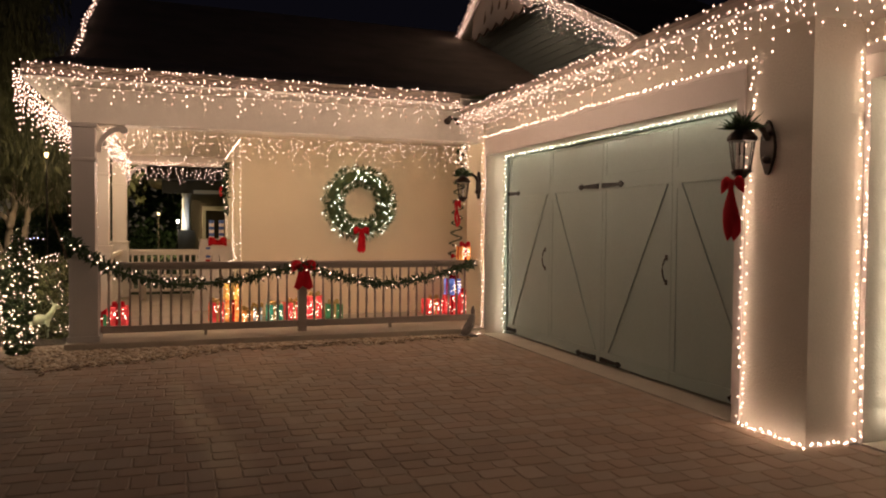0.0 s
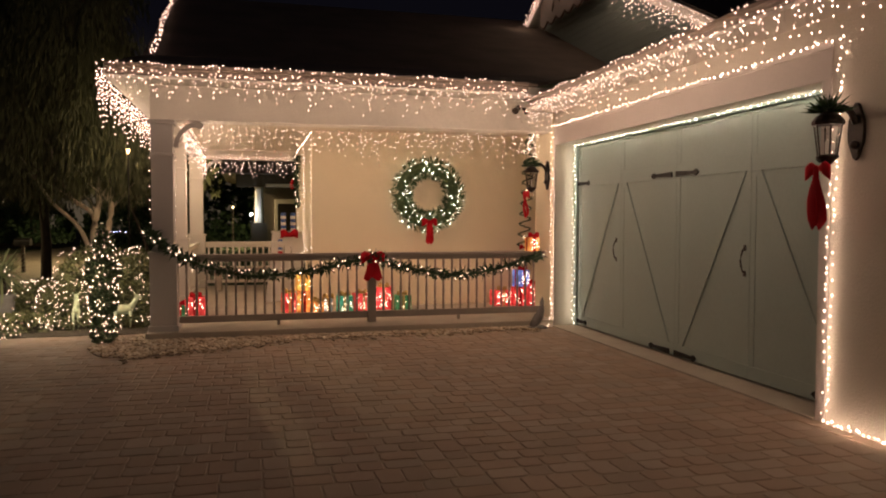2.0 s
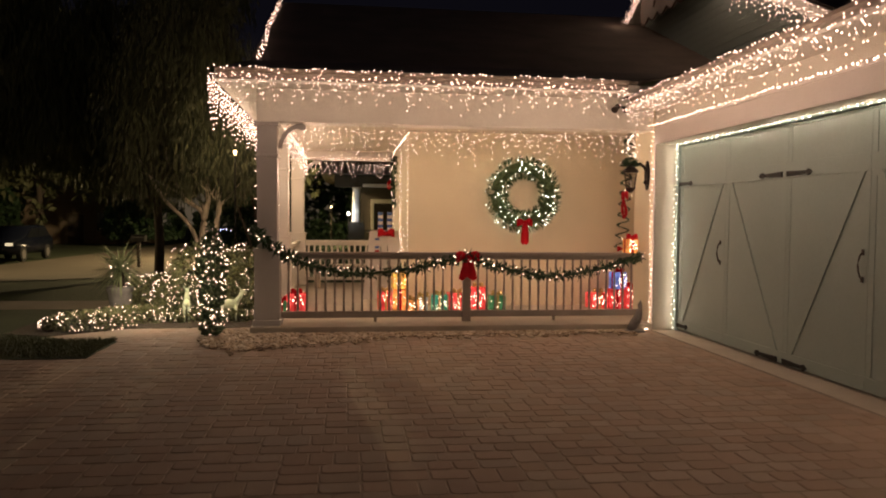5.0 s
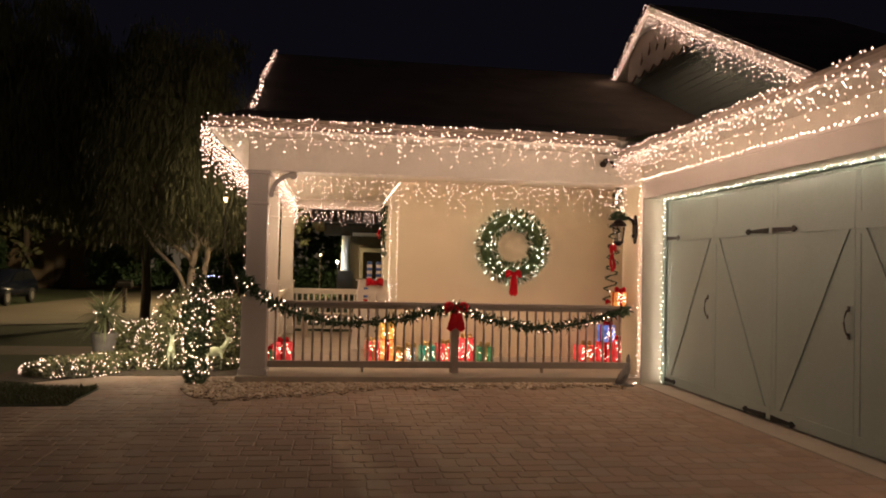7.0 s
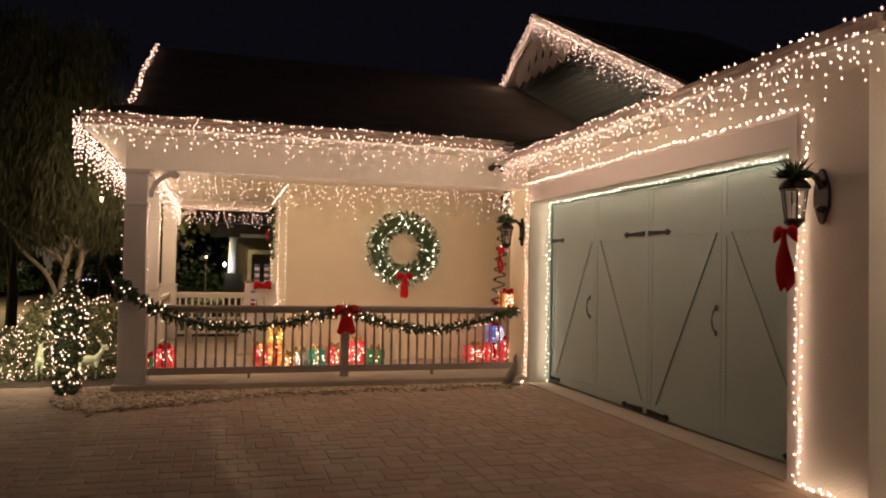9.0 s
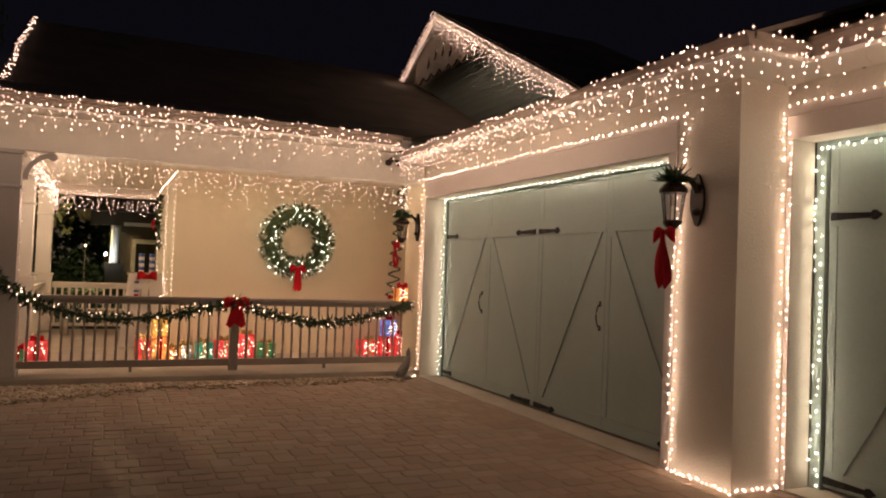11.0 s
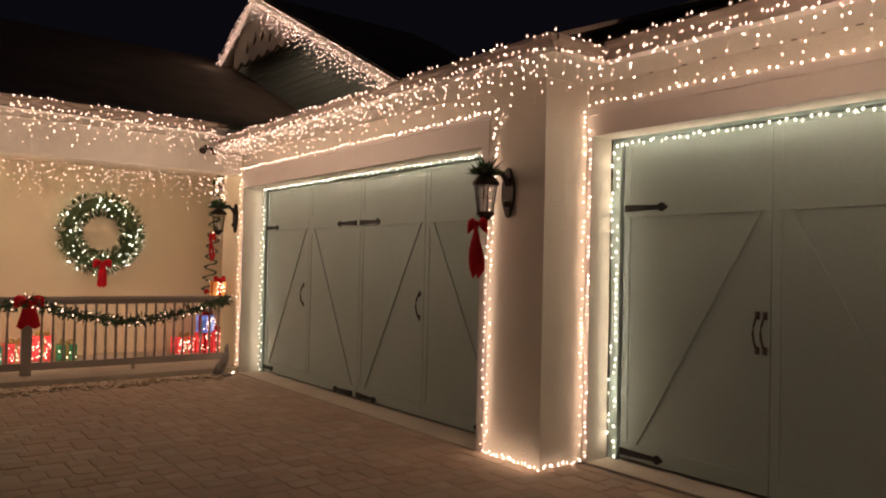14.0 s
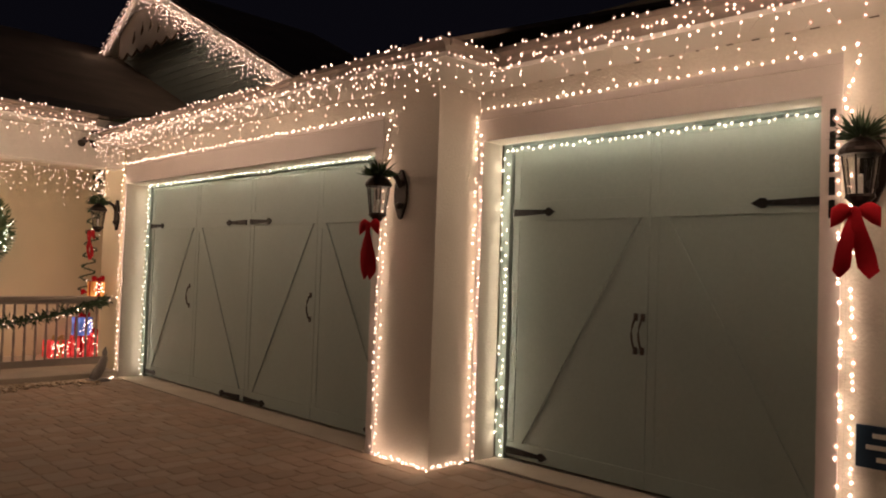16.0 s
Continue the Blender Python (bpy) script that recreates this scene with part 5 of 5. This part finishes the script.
part("body", bm, car_paint, car, smooth=True)
for s in (-1, 1):
    bm = bmesh.new()
    prism(bm, [(-1.0, 1.04), (-0.48, 1.42), (0.3, 1.46), (0.3, 1.04)], "y", s * 0.862, s * 0.872)
    part("side_window", bm, dark_glass, car)
    bm = bmesh.new()
    prism(bm, [(0.38, 1.04), (0.38, 1.46), (1.15, 1.46), (1.65, 1.1)], "y", s * 0.862, s * 0.872)
    part("side_window", bm, dark_glass, car)
    part("headlight", boxes((-2.275, -2.2, s * 0.62 - 0.14, s * 0.62 + 0.14, 0.72, 0.84), bevel=0.02), lens_glow, car)
    for x in (-1.4, 1.4):
        wheel = part("wheel", turned(bmesh.new(), [(0.2, -0.1), (0.32, -0.1), (0.34, -0.06), (0.34, 0.06), (0.32, 0.1), (0.2, 0.1)], 20), rubber, car)
        wheel.matrix_basis = pose(x, s * 0.8, 0.34, 90, 0, 0)
        rim = part("rim", turned(bmesh.new(), [(0.19, -0.105), (0.2, 0.0), (0.19, 0.105)], 12), rim_metal, wheel)


far_paint = paint("dull tan house paint", (0.16, 0.12, 0.085), 0.8, 0.15, 40, 0.1)


def far_house(x, y, turn, w, label, lit):
    """A house across the street: walls, roof, door, windows."""
    h = thing("house", label, "house", pose(x, y, land(x, y), 0, 0, turn), group="houses across the street")
    part("wall", boxes((-w, w, 0, 7, 0, 3.0)), far_paint, h)
    bm = bmesh.new()
    prism(bm, [(-w - 0.5, 3.0), (w + 0.5, 3.0), (w * 0.55, 5.4), (-w * 0.55, 5.4)], "y", -0.6, 7.6)
    part("roof", bm, shingle, h)
    part("garage_door", boxes((-w + 0.8, -w + 3.4, -0.06, 0, 0, 2.3), bevel=0.01), far_paint, h)
    part("door", boxes((-0.1, 0.9, -0.05, 0, 0, 2.1)), bark_dark, h)
    for x0 in (1.8, 3.6):
        win = part("window", boxes((x0, x0 + 1.1, -0.05, 0, 0.9, 2.2)), dark_glass, h)
        part("frame", boxes((x0 - 0.06, x0 + 1.16, -0.07, -0.051, 0.84, 0.9), (x0 - 0.06, x0 + 1.16, -0.07, -0.051, 2.2, 2.26), (x0 + 0.53, x0 + 0.57, -0.07, -0.051, 0.9, 2.2)), far_paint, win)
    return h


far_house(-23.5, 46, 14, 6.0, "pale low house across the street", True)
far_house(-38, 33, 40, 6.0, "low house far along the street", False)

# ---- neighbour's porch seen through ours ----
nb_paint = paint("dark brown house paint", (0.09, 0.075, 0.06), 0.7, 0.15, 40, 0.1)
nb = thing("neighbour_porch", "shadowed porch of the neighbouring house", "house", pose(-3.0, 24.0, -0.05))
part("wall", boxes((-0.6, 6.0, 3.0, 9.0, 0, 3.4)), nb_paint, nb)
part("beam", boxes((-1.6, 5.0, -0.15, 0.2, 2.85, 3.4)), nb_paint, nb)
part("roof", prism(bmesh.new(), [(-0.7, 3.41), (9.5, 3.41), (4.5, 5.65)], "x", -2.2, 6.4), shingle, nb)
part("column", turned(bmesh.new(), [(0.24, 1.30), (0.2, 1.37), (0.17, 2.75), (0.22, 2.85)], 16, (-0.63, 0, 0)), trim_white, nb, smooth=True)
part("pedestal", boxes((-0.98, -0.28, -0.3, 0.3, 0, 1.30), bevel=0.02), nb_paint, nb)
part("door_frame", boxes((0.1, 1.9, 2.9, 2.99, 2.2, 2.4), (0.1, 0.25, 2.9, 2.99, 0.3, 2.2), (1.75, 1.9, 2.9, 2.99, 0.3, 2.2)), trim_white, nb)
part("beam_trim", boxes((-0.35, 4.9, -0.17, -0.152, 2.85, 3.0)), trim_white, nb)
part("door", boxes((0.25, 1.75, 2.94, 2.99, 0.1, 2.2)), bark_dark, nb)
part("rail", boxes((-0.15, 3.0, -0.05, 0.05, 0.85, 0.95)), trim_white, nb)
part("lamp", turned(bmesh.new(), [(0.02, 0.0), (0.045, 0.03), (0.04, 0.10), (0.02, 0.12)], 8, (-1.8, 2.9, 1.95)), porch_glow, nb, "glowing porch lamp")
part("lamp_stand", turned(bmesh.new(), [(0.04, 0.0), (0.02, 0.1), (0.015, 1.95)], 8, (-1.8, 2.9, 0)), bark_dark, nb)
part("lamp", turned(bmesh.new(), [(0.02, 0.0), (0.05, 0.03), (0.045, 0.12), (0.02, 0.14)], 8, (-0.98, -0.34, 1.60)), cool_bulb, nb, "small white lamp beside the column")
part("lamp_stand", turned(bmesh.new(), [(0.04, 0.0), (0.015, 0.1), (0.012, 1.6)], 8, (-0.98, -0.34, 0)), bark_dark, nb)
light = bpy.data.lights.new("neighbour_light", "POINT")
light.energy, light.color, light.shadow_soft_size = 14, (0.85, 0.93, 1.0), 0.05
new("neighbour_light", light).matrix_basis = pose(-3.98, 23.45, 1.68)

# added to keep the view through the railing dark
shrub_mass("bushes", "added dark bushes hiding the lit lawn behind the railing", "bushes", [((-4.75, 7.2, 0.25), (0.8, 0.45, 0.68)), ((-3.7, 7.25, 0.25), (0.8, 0.45, 0.67))], 6000, 0.07, leaf_dark, 0, fine_bulb)
shrub_mass("bushes", "dark bushes along the neighbouring garden", "bushes", [((-8.0, 17.0, 0.8), (1.5, 1.0, 1.4)), ((-7.2, 19.0, 0.9), (1.2, 1.0, 1.5))], 9000, 0.16, leaf_dark, 0, fine_bulb)
shrub_mass("bushes", "dark bushes before the house across the street", "bushes", [((-27.5, 42.0, 1.5), (2.6, 1.2, 2.6)), ((-17.5, 42.5, 1.0), (3.0, 1.2, 1.6))], 9000, 0.3, leaf_dark, 0, fine_bulb)
shrub_mass("thicket", "dark trees and shrubs behind the neighbouring house", "thicket", [((-7.5, 40.0, 3.0), (5.0, 1.5, 4.2)), ((1.0, 41.0, 3.0), (5.0, 1.5, 3.6))], 9000, 0.5, leaf_dark, 0, fine_bulb)

blue_bulb = glow("blue bulb", (0.25, 0.45, 1.0), 9.0, 0.6)
# distant blue lights, set on the nearer bushes to fit the camera's view
p, w = rope([(-8.35, 15.7, 1.02), (-8.15, 15.65, 1.0), (-7.95, 15.7, 1.03), (-7.7, 15.7, 0.98)], 0.09, 0.05)
light_string("distant_blue_lights", "blue lights set on the bushes to look like distant ones", p, w, blue_bulb, 0.012, wire_green)

# ---- light strings on the house ----
p, w = icicles((-5.56, -0.49, 3.195), (-0.56, -0.49, 3.195), (0, -0.02, 0), 0.036, (0.12, 0.29, 0.16, 0.38, 0.2, 0.14), 0.068, 0.05, 0.92)
light_string("icicle_lights", "warm white curtain lights hanging from the porch gutter", p, w, warm_bulb, 0.0053)
p, w = icicles((-5.63, -0.40, 3.18), (-5.63, 6.3, 3.18), (-0.02, 0, 0), 0.05, (0.2, 0.4, 0.28, 0.5, 0.3), 0.07, 0.06, 0.9)
light_string("icicle_lights", "warm white curtain lights along the porch side eave", p, w, warm_bulb, 0.0056)
p, w = icicles((-0.51, -0.32, 3.005), (-0.51, -6.13, 3.005), (-0.02, 0, 0), 0.036, (0.12, 0.24, 0.15, 0.34, 0.13, 0.27), 0.066, 0.05, 0.9)
p2, w2 = icicles((-0.49, -6.16, 3.005), (0.04, -6.16, 3.005), (0, -0.02, 0), 0.05, (0.10, 0.24, 0.14, 0.30))
p3, w3 = icicles((0.03, -6.16, 3.055), (0.03, -13.8, 3.055), (-0.02, 0, 0), 0.032, (0.07, 0.17, 0.10, 0.32, 0.09), 0.062, 0.05, 0.9)
light_string("icicle_lights", "warm white curtain lights hanging from the garage gutter", p + p2 + p3, w + w2 + w3, warm_bulb, 0.0049)
p, w = rope([(-0.03, 0.0, 0.03), (-0.03, 0.0, 2.71)], 0.07, 0.03)
p2, w2 = rope([(-0.03, 0.0, 2.71), (-0.03, -5.147, 2.72)], 0.062, 0.025)
p3, w3 = rope([(-0.03, -5.147, 2.72), (-0.03, -5.08, 2.35), (-0.03, -5.04, 1.3), (-0.03, -5.02, 0.03)], 0.037, 0.034)
p4, w4 = rope([(-0.04, -5.02, 0.025), (-0.05, -5.66, 0.025), (0.41, -5.665, 0.025), (0.42, -5.652, 2.73)], 0.037, 0.034)
p5, w5 = rope([(0.42, -5.652, 2.745), (0.43, -8.33, 2.745)], 0.072, 0.025)
light_string("outline_lights", "warm white string outlining both garage openings", p + p2 + p3 + p4 + p5, w + w2 + w3 + w4 + w5, outline_bulb, 0.0062)
p, w = rope([(0.43, -8.34, 2.74), (0.43, -8.27, 2.4), (0.43, -8.30, 1.2), (0.43, -8.29, 0.02)], 0.034, 0.042)
light_string("outline_lights", "warm white string up the wall beside the lantern", p, w, outline_bulb, 0.0074)
p, w = rope([(0.245, -0.125, 0.05), (0.245, -0.125, 2.45), (0.245, -4.96, 2.45)], 0.058, 0.034)
light_string("door_lights", "soft white string round the double garage door", p, w, cool_bulb, 0.0066)
p, w = rope([(0.67, -5.725, 0.05), (0.67, -5.725, 2.455), (0.67, -8.20, 2.455)], 0.052, 0.034)
p2, w2 = rope([(0.695, -8.215, 2.40), (0.695, -8.215, 0.05)], 0.08, 0.008)
p, w = p + p2, w + w2
light_string("door_lights", "soft white string round the single garage door", p, w, cool_bulb, 0.0066)
p, w = rope([(-0.04, -0.01, 0.02), (-0.12, -0.12, 0.015), (-0.22, -0.10, 0.015)], 0.035, 0.02)
light_string("ground_lights", "loose end of the string lying on the paving", p, w, outline_bulb, 0.0062)
p, w = rope([(-5.165, 0.06, 1.25), (-5.165, 0.06, 2.60)], 0.14, 0.012)
p2, w2 = rope([(-5.125, 2.81, 1.1), (-5.125, 2.81, 2.5)], 0.16, 0.02)
light_string("column_lights", "thin warm white string up the porch corner column", p, w, warm_bulb, 0.0044)
light_string("column_lights", "thin warm white string up the porch side column", p2, w2, warm_bulb, 0.0044)
# porch inside
p, w = icicles((-4.85, 0.44, 2.70), (-0.05, 0.44, 2.70), (0, 0.012, 0), 0.043, (0.14, 0.3, 0.2, 0.40, 0.26), 0.078, 0.05, 0.95)
light_string("icicle_lights", "warm white curtain lights inside the porch beam", p, w, warm_bulb, 0.0047)
p, w = icicles((-4.85, 0.6, 2.74), (-4.85, 5.8, 2.74), (0.02, 0, 0), 0.06, (0.12, 0.3, 0.2, 0.4, 0.26), 0.08, 0.06, 0.85)
light_string("icicle_lights", "warm white curtain lights along the porch side beam", p, w, warm_bulb, 0.0047)
p, w = icicles((-4.86, 5.86, 2.63), (-3.14, 5.86, 2.63), (0, -0.02, 0), 0.055, (0.12, 0.24, 0.18, 0.3, 0.16), 0.07)
p2, w2 = rope([(-4.86, 5.87, 2.665), (-3.14, 5.87, 2.665)], 0.055, 0.03)
p, w = p + p2, w + w2
light_string("icicle_lights", "warm white curtain lights at the far porch edge", p, w, warm_bulb, 0.0054, wire_white, 0.0015)
p, w = rope([(-3.105, 2.06, 0.5), (-3.105, 2.06, 2.76), (-3.11, 5.8, 2.76)], 0.085, 0.02)
p2, w2 = rope([(-3.11, 3.5, 0.6), (-3.11, 3.5, 2.74)], 0.05, 0.09, (-0.01, 0, 0))
p3, w3 = rope([(-3.11, 5.1, 0.6), (-3.11, 5.1, 2.74)], 0.08, 0.03, (-0.01, 0, 0))
p, w = p + p2 + p3, w + w2 + w3
light_string("outline_lights", "warm white string on the house wall corner", p, w, outline_bulb, 0.0055)
p, w = rope([(-3.20, 3.05, 0.88), (-3.12, 3.04, 0.93), (-3.105, 3.0, 0.97), (-3.11, 3.02, 1.16), (-3.11, 3.05, 1.3)], 0.03, 0.03)
light_string("outline_lights", "bunched end of the warm white string beside the sled", p, w, outline_bulb, 0.0055)
# roof and gable
p, w = rope([(-5.45, 2.75, 3.97), (-5.46, 4.2, 4.57), (-5.55, 5.2, 5.02), (-5.58, 8.6, 6.53)], 0.05, 0.09)
light_string("outline_lights", "warm white string climbing the roof edge", p, w, warm_bulb, 0.0066)
PK, LF, RF = (GX, 5.77, 7.26), (GX, 7.75, 6.17), (GX, 0.07, 4.33)
p, w = icicles(PK, LF, (-0.06, 0, 0), 0.06, (0.1, 0.22, 0.16, 0.3), 0.07, sway=0.04)
p2, w2 = icicles(PK, RF, (-0.06, 0, 0), 0.055, (0.16, 0.32, 0.24, 0.46, 0.28), 0.085, sway=0.05)
light_string("icicle_lights", "warm white curtain lights along the gable edges", p + p2, w + w2, warm_bulb, 0.0062)

# ---- stone edging and gravel ----
def pebble_mesh(seed):
    r = random.Random(seed)
    bm = bmesh.new()
    bmesh.ops.create_icosphere(bm, subdivisions=1, radius=1.0)
    for v in bm.verts:
        v.co *= r.uniform(0.75, 1.15)
    verts = [tuple(v.co) for v in bm.verts]
    faces = [tuple(v.index for v in f.verts) for f in bm.faces]
    bm.free()
    return verts, faces


gravel_mat = varied("river stones", [(0.36, 0.26, 0.17), (0.62, 0.50, 0.37), (0.20, 0.145, 0.10), (0.72, 0.63, 0.51), (0.46, 0.35, 0.24)], 0.8, 60, 0.3, "Island")
SHAPES = [pebble_mesh(k) for k in range(6)]
verts, faces = [], []
gr = random.Random(3)


def gravel_front(x):
    """The front edge of the stone strip: broad by the column, narrow by the garage."""
    f = (x + 5.75) / 5.35
    return -0.20 - 0.95 * max(0.0, 1 - f * 2.2) ** 1.2 - 0.26 * (1 - f) - 0.05 + 0.05 * math.sin(x * 5)


for k in range(6800):
    x = -5.75 + 5.4 * gr.random() ** 1.25
    y0 = gravel_front(x)
    if x < -5.2:
        y1 = 0.35
    else:
        y1 = -0.085
    y = y0 + (y1 - y0) * gr.random()
    if gr.random() < 0.05:
        y = y0 - 0.22 * gr.random() ** 2
    if x < -5.3 and (x + 5.3) ** 2 / 0.2 + max(0, -y - 0.3) ** 2 / 0.7 > 1:
        continue
    s = gr.uniform(0.013, 0.036)
    v, f = SHAPES[gr.randrange(6)]
    m = pose(x, y, s * 0.35, gr.uniform(-20, 20), gr.uniform(-20, 20), gr.uniform(0, 360)) @ Matrix.Diagonal((s * gr.uniform(1.0, 1.7), s, s * 0.5, 1))
    b = len(verts)
    verts += [tuple(m @ Vector(q)) for q in v]
    faces += [tuple(b + i for i in q) for q in f]
tagged(raw("gravel", verts, faces, gravel_mat), "brown and tan river stones along the porch edge", "gravel", kind="stuff")

# ---- driveway pavers ----
PAVER = [(0.331, 0.224, 0.166), (0.406, 0.288, 0.219), (0.369, 0.262, 0.193), (0.299, 0.224, 0.177), (0.438, 0.331, 0.257), (0.331, 0.267, 0.214)]
paver_mat = varied("tumbled clay pavers", PAVER, 0.82, 120, 0.45)
paver_joined = varied("tumbled clay pavers, joined", PAVER, 0.82, 120, 0.45, "Island")


def paver_shape(w, l, dice=random.Random(3)):
    """A tumbled paver: rounded, slightly uneven outline, flat top with a soft chamfer."""
    g, c, t, r = 0.0012, 0.007, 0.005, 0.03
    nudge = [(dice.uniform(-0.005, 0.003), dice.uniform(-0.005, 0.003)) for _ in range(12)]
    pts, fc = [], []
    for inset, z in ((g, -0.02), (g, -t), (g + c, 0.0)):
        a, b = w / 2 - inset, l / 2 - inset
        q = r * 0.3
        ring = [(-a + r, -b), (a - r, -b), (a - q, -b + q), (a, -b + r), (a, b - r), (a - q, b - q), (a - r, b), (-a + r, b), (-a + q, b - q), (-a, b - r), (-a, -b + r), (-a + q, -b + q)]
        pts += [(u + du, v + dv, z) for (u, v), (du, dv) in zip(ring, nudge)]
    for base in (0, 12):
        for k in range(12):
            fc.append((base + k, base + (k + 1) % 12, base + 12 + (k + 1) % 12, base + 12 + k))
    fc.append(tuple(range(24, 36)))
    return pts, fc


driveway = bpy.data.objects["driveway_bed"]
U = 0.078
paver_meshes = {}
for w in (2, 3):
    for l in (2, 3):
        pts, fc = paver_shape(w * U, l * U)
        me = bpy.data.meshes.new("paver")
        me.from_pydata(pts, [], fc)
        me.materials.append(paver_mat)
        paver_meshes[w, l] = me
pv = random.Random(11)
verts, faces = [], []
made = 0
NX, NY, X0, Y0 = 164, 208, -11.6, -15.8
free = [0] * NX  # the first open column of each course
for row in range(NY):
    col = 0
    while col < NX:
        if free[col] > row:
            col += 1
            continue
        run = 0
        while col + run < NX and free[col + run] <= row:
            run += 1
        while run > 0:
            w = run if run <= 3 else 2 if run == 4 else pv.choice((2, 2, 2, 2, 3))
            l = 2 if w == 3 else pv.choice((2, 2, 3, 3))
            for k in range(w):
                free[col + k] = row + l
            cx, cy = Y0 + (row + l / 2) * U, X0 + (col + w / 2) * U
            col += w
            run -= w
            under_wall = cx > -0.13 if cy > -5.72 else cx > 0.33
            lawn_side = cx < -6.74 and cy > -1.5
            if w < 2 or under_wall or lawn_side or (cx > -5.25 and cy > -0.2) or (cx <= -5.25 and cy > 0.5) or (cx < -12 and cy < -6):
                continue
            m = pose(cx, cy, pv.uniform(-0.002, 0.002), pv.uniform(-0.5, 0.5), pv.uniform(-0.5, 0.5), pv.uniform(-0.7, 0.7))
            if -2.6 < cx < -0.02 and -5.9 < cy < -3.6 and made < 300:
                ob = new("paver", paver_meshes[l, w])
                ob.parent = driveway
                ob.matrix_basis = m
                made += 1
            else:
                pts, fc = paver_shape(l * U, w * U)
                b = len(verts)
                verts += [tuple(m @ Vector(q)) for q in pts]
                faces += [tuple(b + i for i in q) for q in fc]
raw("pavers", verts, faces, paver_joined, driveway, "tumbled reddish brown clay pavers", kind="stuff")
# a straight course of pavers along the walls
edge = random.Random(5)
verts, faces = [], []
y = -5.62
while y < -0.2:
    l = edge.choice((0.2, 0.24, 0.29))
    pts, fc = paver_shape(0.11, l)
    m = pose(-0.095, y + l / 2, edge.uniform(-0.002, 0.002))
    b = len(verts)
    verts += [tuple(m @ Vector(q)) for q in pts]
    faces += [tuple(b + i for i in q) for q in fc]
    y += l
y = -11.4
while y < -5.7:
    l = edge.choice((0.2, 0.24, 0.29))
    pts, fc = paver_shape(0.11, l)
    m = pose(0.36, y + l / 2, edge.uniform(-0.002, 0.002))
    b = len(verts)
    verts += [tuple(m @ Vector(q)) for q in pts]
    faces += [tuple(b + i for i in q) for q in fc]
    y += l
raw("border_pavers", verts, faces, paver_joined, driveway, "border course of clay pavers", kind="stuff")
